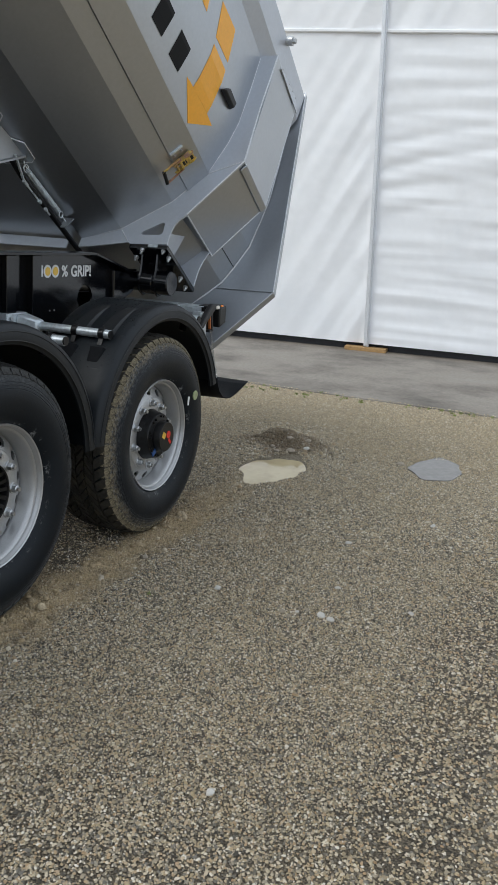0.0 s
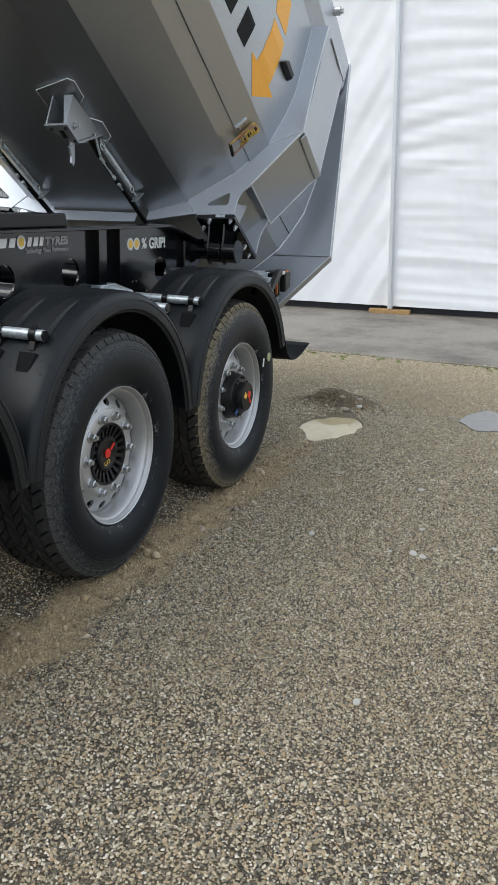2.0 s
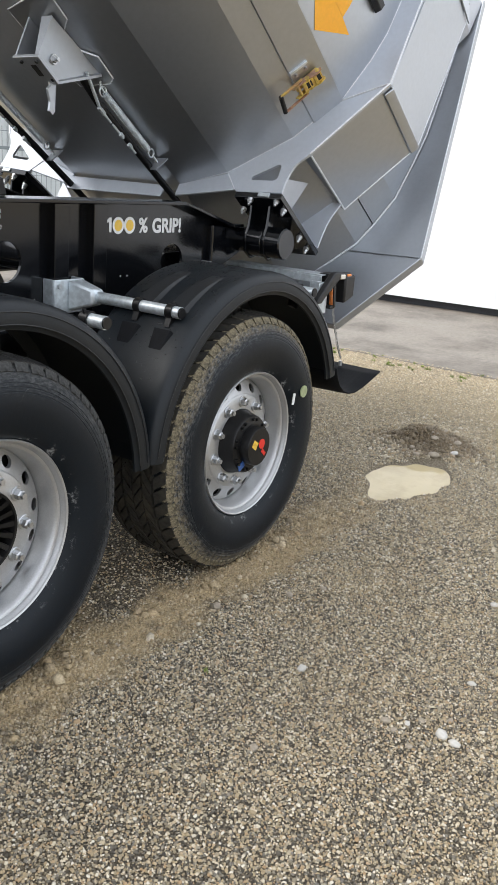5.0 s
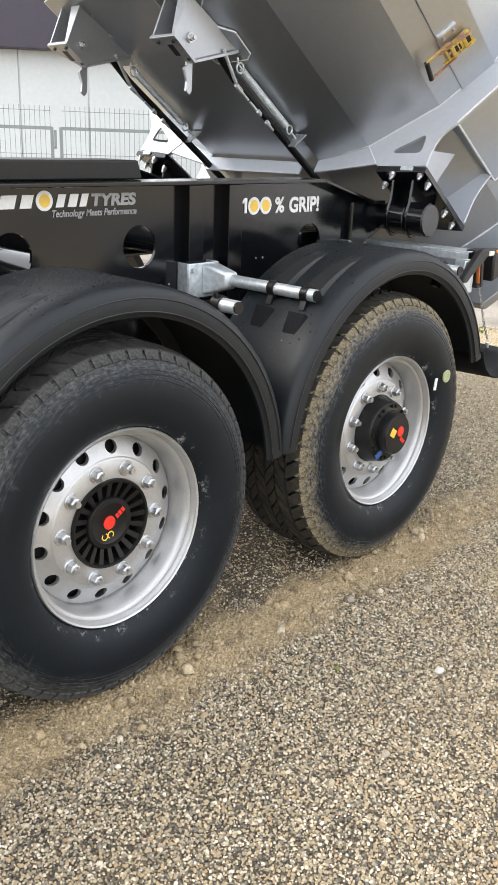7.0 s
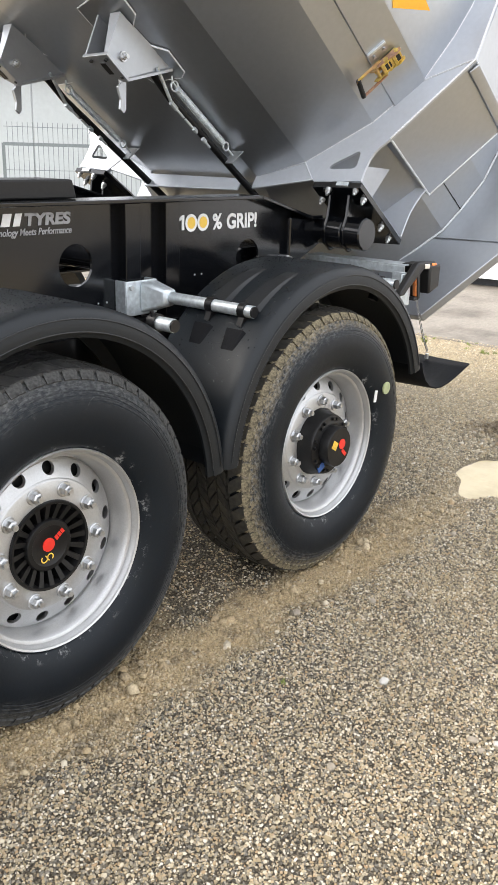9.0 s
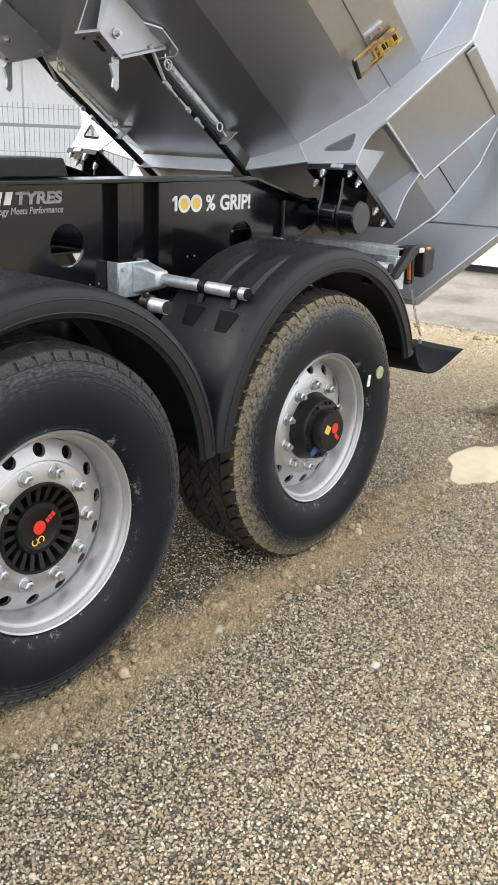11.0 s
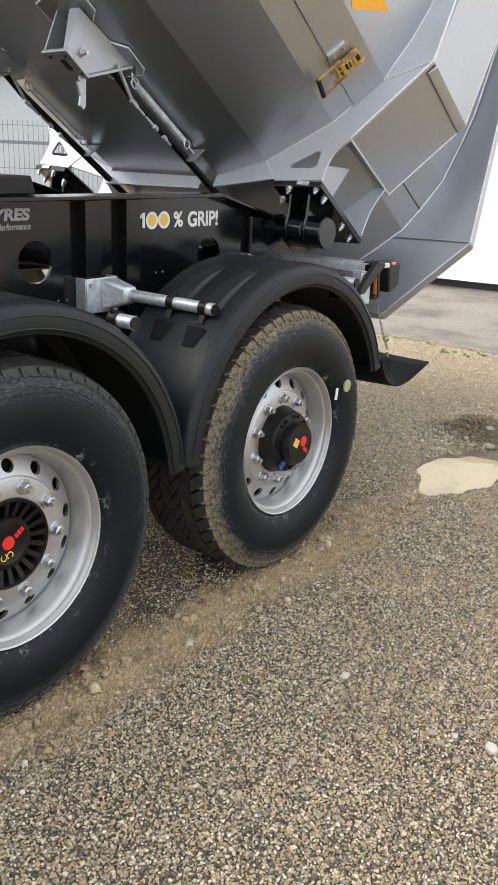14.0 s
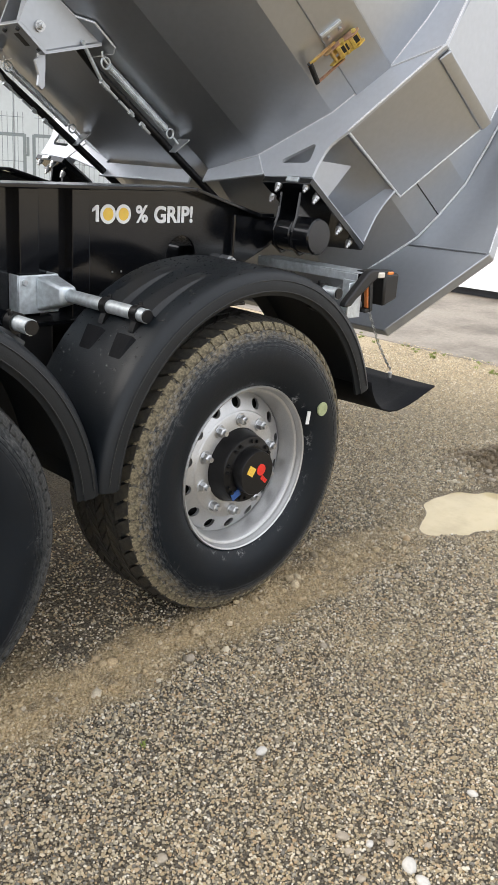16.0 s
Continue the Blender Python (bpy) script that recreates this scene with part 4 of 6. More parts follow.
        for r_, a_, b_, sg in ((0.0145, -0.002, 0.010, 20), (0.0115, -0.014, 0.0, 6), (0.0068, -0.024, -0.012, 12)):
            bmesh.ops.create_cone(bm, cap_ends=True, segments=sg, radius1=r_, radius2=r_, depth=b_ - a_, matrix=BODY @ pose(u, yy, w + (a_ + b_) / 2 + 0.012))
        part("bolt", bm, NUT, brk, smooth=30)
    bm = bmesh.new()
    yy = 2 * MID_Y - 0.40 if s else 0.40
    box(bm, (-0.166, yy - 0.03, 0.152), (-0.156, yy + 0.03, 0.172), BODY)
    part("end_lug", bm, ZINC, brk, bevel=0.002)
plate("ring_strip", [(0.985, 0.170), (1.62, 0.170), (1.62, 0.095), (0.985, 0.105)], RU0, RU1)

# weld beads round the collar
for s in (0, 1):
    mir = (lambda L: [(RU0 - 0.002, 2 * MID_Y - y, w) for y, w in L]) if s else (lambda L: [(RU0 - 0.002, y, w) for y, w in L])
    for line in ([(0.905, 0.186), (0.655, 0.270), (0.386, 0.487), (0.318, 0.580), (0.222, 0.713), (0.165, 0.925), (0.142, 1.08), (0.143, 1.35), (0.152, 1.60)],
                 [(0.655, 0.268), (0.574, 0.180)], [(0.262, 0.402), (0.017, 0.80), (0.036, 1.21), (0.040, 1.62)], [(0.222, 0.700), (0.017, 0.800)]):
        tube("weld_bead", [BODY @ Vector(p) for p in mir(line)], 0.0042 if len(line) > 2 else 0.0030, WELD, body, res=2)
    e = lambda u, y, w: BODY @ Vector((u, 2 * MID_Y - y if s else y, w))
    tube("weld_bead", [e(-0.13, 0.016, 0.80), e(0.35, 0.050, 0.866)], 0.004, WELD, body, res=2)
    tube("weld_bead", [e(0.36, 0.068, 1.64), e(0.36, 0.050, 0.866), e(0.36, 0.302, 0.465)], 0.004, WELD, body, res=2)
    tube("weld_bead", [e(-0.14, 0.263, 0.402), e(0.36, 0.301, 0.464)], 0.0055, WELD, body, res=2)
    bm = bmesh.new()
    lip = lambda u, y, w: [e(u, y, w), e(u, y + 0.026, w - 0.042), e(u, y + 0.017, w - 0.049), e(u, y - 0.010, w - 0.014), e(u, y - 0.012, w - 0.002)]
    loft(bm, lip(-0.125, 0.018, 0.802), lip(0.362, 0.051, 0.868))
    part("box_flange", bm, PAINT, body, smooth=30, bevel=0.005)
    # rivetted cover at the head of the box
    bm = bmesh.new()
    loft(bm, [e(*p) for p in [(-0.06, 0.034, 1.60), (-0.045, 0.094, 1.712), (0.365, 0.094, 1.775), (0.385, 0.060, 1.66)]],
         [e(*p) for p in [(-0.06, 0.042, 1.60), (-0.045, 0.100, 1.712), (0.365, 0.100, 1.775), (0.385, 0.068, 1.66)]])
    cover = part("cover_plate", bm, PLATE, body, "light grey riveted cover plate", smooth=15)
    for k in range(6):
        bm = bmesh.new()
        bmesh.ops.create_uvsphere(bm, u_segments=10, v_segments=6, radius=0.006, matrix=Matrix.Translation(e(-0.02 + 0.075 * k, 0.092, 1.705 + 0.0115 * k)))
        part("rivet", bm, NUT, cover)
    bm = bmesh.new()
    rod(bm, e(0.0, 0.10, 1.90), e(0.0, 0.055, 1.90), 0.028, 20)
    rod(bm, e(0.0, 0.056, 1.90), e(0.0, 0.035, 1.90), 0.017, 6)
    part("rail_pin", bm, NUT, body, "zinc pin on the top rail")

# -- tailgate: a broad plate behind the shell, its lower third folded --
def gate_ring(u_top, u_low, u_bot, k=0.0):
    half = [(u_top, 0.10 + k, 1.95), (u_low, -0.072 + k, 0.395), (u_bot, 0.225 + k, -0.065)]
    far = [(u, 2 * MID_Y - y, w) for u, y, w in half[::-1]]
    return [BODY @ Vector(p) for p in half + far]


bm = bmesh.new()
a, b = gate_ring(0.50, 0.62, 0.585), gate_ring(0.545, 0.675, 0.640)
A, B = [bm.verts.new(p) for p in a], [bm.verts.new(p) for p in b]
for i in range(6):
    bm.faces.new((A[i], A[(i + 1) % 6], B[(i + 1) % 6], B[i]))
for V in (A, B):
    bm.faces.new((V[0], V[1], V[4], V[5]))
    bm.faces.new((V[1], V[2], V[3], V[4]))
gate = part("tailgate", bm, GATE, trailer, "silver-grey tailgate wider than the body", smooth=10, bevel=0.006)
for s in (0, 1):
    e = lambda u, y, w: BODY @ Vector((u, 2 * MID_Y - y if s else y, w))
    tube("weld_bead", [e(0.615, -0.06, 0.395), e(0.614, 0.335, 0.385)], 0.0042, GATE, gate, res=2)
    tube("weld_bead", [e(0.612 - 0.10 * max(0, w - 0.5), y - 0.003, w - 0.002) for y, w in FLARE[:0:-1]], 0.005, WELD, gate, res=2)
    tube("weld_bead", [e(0.495, 0.10, 1.95), e(0.614, -0.072, 0.395)], 0.0035, WELD, gate, res=2)
    tube("panel_joint", [e(-0.10, 0.317, 0.574), e(0.615, 0.253, 0.549)], 0.0024, DARK, body, res=2)

# -- props under the body: bracket, hook, rod, spring and turnbuckle, on either side of the middle --
def prop_gear(y):
    """Everything on one side, round the line y."""
    L = lambda u, dy, w: BODY @ Vector((u, y + dy, w))
    shape = [(-1.24, 0.16), (-1.285, 0.02), (-1.30, -0.06), (-1.27, -0.085), (-1.16, -0.08), (-1.115, -0.035), (-1.015, -0.04), (-0.962, -0.09), (-0.846, -0.085), (-0.825, -0.06), (-0.825, 0.10), (-0.96, 0.16)]
    bm = bmesh.new()
    loft(bm, [L(u, d, 0.176 + 0.32 * max(0, -0.01 - d)) for u, d in shape], [L(u, d, 0.168 + 0.32 * max(0, -0.01 - d)) for u, d in shape])
    br = part("prop_bracket", bm, PAINT, body, "welded grey bracket under the body", smooth=15)
    tube("plate_edge", [L(u, d, 0.170 + 0.32 * max(0, -0.01 - d)) for u, d in shape], 0.0034, WELD, br, cyclic=True, res=1)
    for d in (-0.045, 0.075):
        bm = bmesh.new()
        side = [(-1.20, 0.172), (-0.885, 0.185), (-1.045, 0.004), (-1.165, 0.004)] if d < 0 else [(-1.20, 0.172), (-1.02, 0.18), (-1.145, 0.006), (-1.170, 0.006)]
        loft(bm, [L(u, d, w) for u, w in side], [L(u, d + 0.008, w) for u, w in side])
        part("cheek", bm, GATE, br, smooth=10)
    bm = bmesh.new()
    loft(bm, [L(-0.885, -0.06, 0.180), L(-0.885, -0.03, 0.195), L(-1.045, -0.03, 0.012), L(-1.045, -0.06, 0.000)],
         [L(-0.878, -0.06, 0.172), L(-0.878, -0.03, 0.187), L(-1.040, -0.03, 0.004), L(-1.040, -0.06, -0.008)])
    part("cheek_flange", bm, GATE, br, smooth=10)
    bm = bmesh.new()
    cap = [(-1.180, -0.060), (-1.176, 0.086), (-1.150, 0.086), (-1.040, -0.030), (-1.040, -0.060)]
    loft(bm, [L(u, d, 0.010 - 0.06 * (u + 1.18)) for u, d in cap], [L(u, d, -0.004 - 0.06 * (u + 1.18)) for u, d in cap])
    part("cap_plate", bm, GATE, br, smooth=10, bevel=0.002)
    bm = bmesh.new()
    loft(bm, [L(-1.200, -0.047, 0.172), L(-1.200, 0.010, 0.172), L(-1.172, -0.030, 0.008), L(-1.172, -0.047, 0.008)],
         [L(-1.194, -0.047, 0.172), L(-1.194, 0.010, 0.172), L(-1.166, -0.030, 0.008), L(-1.166, -0.047, 0.008)])
    part("front_stiffener", bm, GATE, br, smooth=10)
    bm = bmesh.new()
    loft(bm, [L(-1.140, -0.016, -0.0085), L(-1.140, 0.012, -0.0085), L(-1.085, 0.010, -0.0115), L(-1.085, -0.016, -0.0115)],
         [L(-1.140, -0.016, -0.004), L(-1.140, 0.012, -0.004), L(-1.085, 0.010, -0.007), L(-1.085, -0.016, -0.007)])
    part("slot", bm, DARK, br, "dark slot for the hook")
    for u, d in ((-1.160, -0.040), (-1.158, 0.045), (-1.065, -0.045)):
        bm = bmesh.new()
        rod(bm, L(u, d, -0.014), L(u, d, -0.002), 0.007, 8)
        part("bolt", bm, DARK, br)
    bm = bmesh.new()
    side = [(-1.135, 0.10), (-1.075, 0.10), (-0.995, -0.02), (-0.960, -0.075), (-0.962, -0.094), (-0.985, -0.092), (-1.000, -0.060), (-1.040, -0.030), (-1.035, -0.012)]
    loft(bm, [L(u, -0.010, w) for u, w in side], [L(u, 0.004, w) for u, w in side])
    part("safety_hook", bm, GATE, br, "light grey hanging hook", smooth=10, bevel=0.002)
    bm = bmesh.new()
    rod(bm, L(-1.105, -0.046, 0.052), L(-1.105, -0.054, 0.052), 0.019, 20)
    rod(bm, L(-1.105, -0.053, 0.052), L(-1.105, -0.066, 0.052), 0.0135, 6)
    rod(bm, L(-1.105, -0.064, 0.052), L(-1.105, -0.076, 0.052), 0.008, 14)
    part("pivot_bolt", bm, NUT, br, smooth=30)
    # thick rod that runs down past the collar, and the thin one beside it
    tube("draw_rod", [L(-1.05, -0.02, 0.135), L(-0.80, -0.012, 0.110), L(-0.184, -0.002, 0.118), L(0.05, 0.0, 0.118)], 0.0165, SATIN, body, "black draw rod")
    tube("link_rod", [L(-0.95, -0.055, 0.130), L(-0.80, -0.030, 0.092)], 0.007, ZINC, body)
    bm = bmesh.new()
    for u in (-0.795, -0.775, -0.63, -0.56):
        rod(bm, L(u, -0.03, 0.088), L(u + 0.02, -0.028, 0.088), 0.010, 8)
    for a_, b_ in ((-0.77, -0.70), (-0.69, -0.60), (-0.56, -0.50)):
        rod(bm, L(a_, -0.028, 0.088), L(b_, -0.026, 0.088), 0.0055, 8)
    part("turnbuckle", bm, ZINC, body, "zinc turnbuckle")
    coil, turns = [], 58
    for i in range(turns * 10 + 1):
        a_ = 2 * math.pi * i / 10
        f = i / (turns * 10)
        coil.append(L(-0.800 + 0.350 * f, -0.030 + 0.0128 * math.cos(a_), 0.152 + 0.0128 * math.sin(a_)))
    tube("spring", coil, 0.0030, ZINC, body, "steel coil spring", res=1)
    for uc, r_ in ((-0.815, 0.020), (-0.42, 0.018)):
        tube("spring_eye", [L(uc + r_ * math.cos(2 * math.pi * i / 16), -0.03, 0.152 + r_ * math.sin(2 * math.pi * i / 16)) for i in range(16)], 0.004, ZINC, body, cyclic=True)
    tube("spring_hook", [L(-0.40, -0.03, 0.150), L(-0.365, -0.035, 0.145)], 0.005, ZINC, body)
    tube("spring_hook", [L(-0.805, -0.03, 0.155), L(-0.84, -0.03, 0.160), L(-0.85, -0.03, 0.175)], 0.004, ZINC, body)
    bm = bmesh.new()
    loft(bm, [L(-0.356, -0.075, 0.176), L(-0.356, -0.010, 0.176), L(-0.374, -0.02, 0.100), L(-0.374, -0.055, 0.100)],
         [L(-0.350, -0.075, 0.176), L(-0.350, -0.010, 0.176), L(-0.368, -0.02, 0.100), L(-0.368, -0.055, 0.100)])
    part("spring_tab", bm, GATE, body, smooth=10)


prop_gear(0.918)
prop_gear(2 * MID_Y - 0.918)

# -- prints on the flank --
def on_flank(u, y, w, lift=0.0022):
    return BODY @ Vector((u, y - lift * 0.9, w - lift * 0.35))


def film(name, pts, material, lift=0.0022):
    bm = bmesh.new()
    bm.faces.new([bm.verts.new(on_flank(*p, lift)) for p in pts])
    r = bmesh.ops.extrude_face_region(bm, geom=bm.faces[:])
    bmesh.ops.translate(bm, vec=BODY.to_3x3() @ Vector((0, 0.0012, 0.0004)), verts=[v for v in r["geom"] if isinstance(v, bmesh.types.BMVert)])
    return part(name, bm, material, body, smooth=0)


def flank_y(w):
    pts = HALF[4:]
    for (ya, wa), (yb, wb) in zip(pts, pts[1:]):
        if wa <= w <= wb:
            return ya + (yb - ya) * (w - wa) / (wb - wa)
    return pts[-1][0]


def strip_film(name, quad, material, cuts=(0.925, 1.08, 1.35)):
    """A flat print, laid over the bends of the flank in bands."""
    def clip(poly, w0, w1):
        for lim, keep in ((w0, 1), (w1, -1)):
            out = []
            for i, p in enumerate(poly):
                q = poly[(i + 1) % len(poly)]
                ip, iq = keep * (p[1] - lim) >= 0, keep * (q[1] - lim) >= 0
                if ip:
                    out.append(p)
                if ip != iq:
                    t_ = (lim - p[1]) / (q[1] - p[1])
                    out.append((p[0] + (q[0] - p[0]) * t_, lim))
            poly = out
        return poly
    edges = (0.5, *cuts, 2.0)
    for w0, w1 in zip(edges, edges[1:]):
        poly = clip(list(quad), w0, w1)
        if len(poly) > 2:
            film(name, [(u, flank_y(w), w) for u, w in poly], material)


for k in range(9):
    u0 = -1.06 - 0.232 * k + 0.232
    strip_film("diamond_print", [(u0 - 0.148, 0.948), (u0 - 0.126, 0.803), (u0, 0.808), (u0 - 0.017, 0.950)], PRINT)
strip_film("arrow_print", [(-0.69, 1.151), (-0.493, 1.158), (-0.46, 0.874), (-0.67, 0.862)], YELLOW)
strip_film("arrow_print", [(-0.366, 0.868), (-0.545, 0.723), (-0.754, 0.851), (-0.67, 0.862), (-0.46, 0.873)], YELLOW)
strip_film("arrow_print", [(-0.756, 1.397), (-0.54, 1.417), (-0.496, 1.212), (-0.696, 1.195)], YELLOW)
strip_film("arrow_print", [(-1.023, 1.203), (-0.893, 1.352), (-0.86, 1.2)], YELLOW)
bm = bmesh.new()
loft(bm, [BODY @ Vector(p) for p in [(-0.475, 0.142, 1.035), (-0.42, 0.138, 1.10), (-0.29, 0.138, 1.10), (-0.30, 0.142, 1.045)]],
     [BODY @ Vector(p) for p in [(-0.465, 0.108, 1.045), (-0.42, 0.106, 1.092), (-0.305, 0.106, 1.092), (-0.312, 0.108, 1.052)]])
part("side_marker", bm, DARK, body, "small black side marker lamp", bevel=0.006)

# -- lashing ratchet on the flank --
def R3(u, s, h):
    """u along the body, s up the slanting panel, h off it."""
    y0, w0, ty, tw = 0.318, 0.577, -0.593, 0.805
    return BODY @ Vector((u, y0 + ty * s - tw * h, w0 + tw * s + ty * h))


def block(name, corners, h0, h1, material, parent, label="", bevel=0.002):
    bm = bmesh.new()
    loft(bm, [R3(u, s, h0) for u, s in corners], [R3(u, s, h1) for u, s in corners])
    return part(name, bm, material, parent, label, smooth=15, bevel=bevel)


mount = block("ratchet_mount", [(-0.462, 0.0), (-0.462, 0.088), (-0.405, 0.098), (-0.402, 0.010)], 0.0, 0.008, ZINC, trailer, "small zinc mounting plate with two bolts")
block("mount_lip", [(-0.466, 0.0), (-0.466, 0.088), (-0.454, 0.088), (-0.454, 0.0)], 0.0, 0.022, ZINC, mount)
for s_ in (0.022, 0.072):
    bm = bmesh.new()
    rod(bm, R3(-0.43, s_, 0.006), R3(-0.43, s_, 0.018), 0.008, 6)
    part("bolt", bm, NUT, mount)
COPPER = mat("copper_passivated_steel", (0.46, 0.27, 0.19), 0.35, 0.75, 0.25, 60, 0.0006, 120, stain=(0.50, 0.40, 0.16), stain_scale=20, stain_amount=0.7)
rat = block("ratchet", [(-0.398, -0.010), (-0.404, 0.112), (-0.366, 0.114), (-0.360, -0.008)], 0.014, 0.019, BRASS, trailer, "yellow-passivated lashing ratchet with a black grip")
for s_, r_ in ((0.0, 0.008), (0.052, 0.011), (0.105, 0.010)):
    bm = bmesh.new()
    rod(bm, R3(-0.410, s_, 0.040), R3(-0.350, s_, 0.040), r_, 14)
    part("spool", bm, BRASS, rat)
for u_, m_ in ((-0.408, COPPER), (-0.356, BRASS)):
    bm = bmesh.new()
    side = [(-0.030, 0.034), (-0.020, 0.050), (0.045, 0.046), (0.095, 0.058), (0.122, 0.050), (0.126, 0.036), (0.10, 0.024), (0.02, 0.022)]
    loft(bm, [R3(u_, s, h) for s, h in side], [R3(u_ + 0.005, s, h) for s, h in side])
    part("ratchet_side", bm, m_, rat, smooth=15, bevel=0.001)
for k, s_ in enumerate((0.018, 0.074)):
    block("cross_bar", [(-0.404, s_), (-0.404, s_ + 0.016), (-0.352, s_ + 0.016), (-0.352, s_)], 0.044, 0.054, BRASS, rat)
for k in range(5):
    bm = bmesh.new()
    rod(bm, R3(-0.428 + 0.0175 * k, -0.085 - 0.003 * k, 0.052), R3(-0.412 + 0.0175 * k, -0.088 - 0.003 * k, 0.052), 0.0105, 12)
    part("grip", bm, DARK, rat)
block("ratchet_body", [(-0.402, 0.028), (-0.402, 0.116), (-0.358, 0.116), (-0.358, 0.028)], 0.020, 0.049, BRASS, rat)
for s_ in (0.036, 0.082):
    block("window", [(-0.395, s_), (-0.395, s_ + 0.026), (-0.366, s_ + 0.026), (-0.366, s_)], 0.046, 0.0505, DARK, rat, bevel=0.0)
for u_, m_ in ((-0.428, BRASS), (-0.346, COPPER)):
    bm = bmesh.new()
    side = [(-0.095, 0.046), (-0.095, 0.058), (0.03, 0.048), (0.03, 0.038)]
    loft(bm, [R3(u_, s, h) for s, h in side], [R3(u_ + 0.006, s, h) for s, h in side])
    part("grip_arm", bm, m_, rat, smooth=15)

# -- rear lamp, its bar and the lifted mud flap --
bm = bmesh.new()
box(bm, (0.690, 0.12, 1.140), (0.800, 0.66, 1.146))
box(bm, (0.690, 0.12, 1.108), (0.696, 0.66, 1.140))
bar = part("lamp_bar", bm, ZINC, trailer, "galvanised angle bar for the rear lamps", smooth=0, bevel=0.002)
bm = bmesh.new()
box(bm, (0.566, 0.058, 0.985), (0.646, 0.064, 1.122))
box(bm, (0.640, 0.064, 0.985), (0.646, 0.15, 1.122))
part("lamp_bracket", bm, ZINC, bar, bevel=0.003)
bm = bmesh.new()
loft(bm, [(0.734, 0.014, 1.026), (0.822, 0.014, 1.052), (0.822, 0.16, 1.052), (0.734, 0.16, 1.026)],
     [(0.726, 0.012, 1.150), (0.820, 0.012, 1.152), (0.820, 0.16, 1.152), (0.726, 0.16, 1.150)])
lamp = part("rear_lamp", bm, DARK, trailer, "black rear lamp with amber and clear lenses", bevel=0.009)
bm = bmesh.new()
arm = [(0.500, 1.040), (0.512, 1.060), (0.632, 1.162), (0.660, 1.171), (0.790, 1.164), (0.802, 1.154), (0.800, 1.132), (0.780, 1.132), (0.692, 1.139), (0.566, 1.062), (0.540, 1.040)]
loft(bm, [(x, 0.022, z) for x, z in arm], [(x, 0.054, z) for x, z in arm])
part("rubber_arm", bm, DARK, lamp, "black rubber lamp arm", smooth=30, bevel=0.006)
for xa, xb, m_, nm in ((0.690, 0.732, LENS, "clear_lens"), (0.750, 0.790, AMBER, "amber_lens")):
    bm = bmesh.new()
    loft(bm, [(xa, 0.024, 1.137), (xb, 0.024, 1.136), (xb, 0.024, 1.160), (xa, 0.024, 1.161)], [(xa + 0.004, 0.016, 1.140), (xb - 0.004, 0.016, 1.139), (xb - 0.004, 0.016, 1.157), (xa + 0.004, 0.016, 1.158)])
    part(nm, bm, m_, lamp, bevel=0.003)
bm = bmesh.new()
loft(bm, [(0.648, 0.040, 1.122), (0.660, 0.040, 1.122), (0.660, 0.055, 1.122), (0.648, 0.055, 1.122)], [(0.664, 0.040, 1.022), (0.677, 0.040, 1.020), (0.677, 0.055, 1.020), (0.664, 0.055, 1.022)])
part("amber_reflector", bm, REFLEX, lamp, bevel=0.003)
bm = bmesh.new()
loft(bm, [(0.661, 0.036, 1.130), (0.682, 0.036, 1.129), (0.682, 0.075, 1.129), (0.661, 0.075, 1.130)], [(0.679, 0.036, 1.006), (0.698, 0.036, 1.010), (0.698, 0.075, 1.010), (0.679, 0.075, 1.006)])
box(bm, (0.652, 0.038, 1.004), (0.690, 0.075, 1.019))
part("reflector_back", bm, DARK, lamp, bevel=0.003)

flap_prof = [(0.655, 0.735), (0.672, 0.690), (0.700, 0.650), (0.745, 0.618), (0.800, 0.602), (0.860, 0.600), (0.930, 0.612), (1.000, 0.632), (1.070, 0.655), (1.125, 0.672)]
bm = bmesh.new()
rows = [[bm.verts.new((x, y, z + 0.012 * math.sin(3 * y + 4 * x))) for x, z in flap_prof] for y in (-0.03, 0.05, 0.13, 0.21, 0.29, 0.37)]
for r0, r1 in zip(rows, rows[1:]):
    for i in range(len(flap_prof) - 1):
        bm.faces.new((r0[i], r0[i + 1], r1[i + 1], r1[i]))
flap = part("mud_flap", bm, FLAP, trailer, "black rubber mud flap held up by a chain")
sol = flap.modifiers.new("thickness", "SOLIDIFY")
sol.thickness = 0.007
bm = bmesh.new()
rod(bm, (1.085, 0.180, 0.655), (1.085, 0.180, 0.680), 0.009, 14)
part("flap_bolt", bm, NUT, flap)
a_, b_ = Vector((0.692, 0.050, 1.008)), Vector((1.085, 0.180, 0.692))
n_ = 22
for i in range(n_):
    c0 = a_.lerp(b_, (i + 0.5) / n_) - Vector((0, 0, 0.018 * math.sin(math.pi * (i + 0.5) / n_)))
    way = (b_ - a_).normalized()
    side = way.cross(Vector((0, 1, 0) if i % 2 else (1, 0, 0.3))).normalized()
    tube("chain_link", [c0 + way * 0.0130 * math.cos(2 * math.pi * q / 10) + side * 0.0062 * math.sin(2 * math.pi * q / 10) for q in range(10)], 0.0018, NUT, flap, cyclic=True, res=1)

# rain drops on the mudguards: too many and too small to count
rd = np.random.RandomState(5)
bm = bmesh.new()
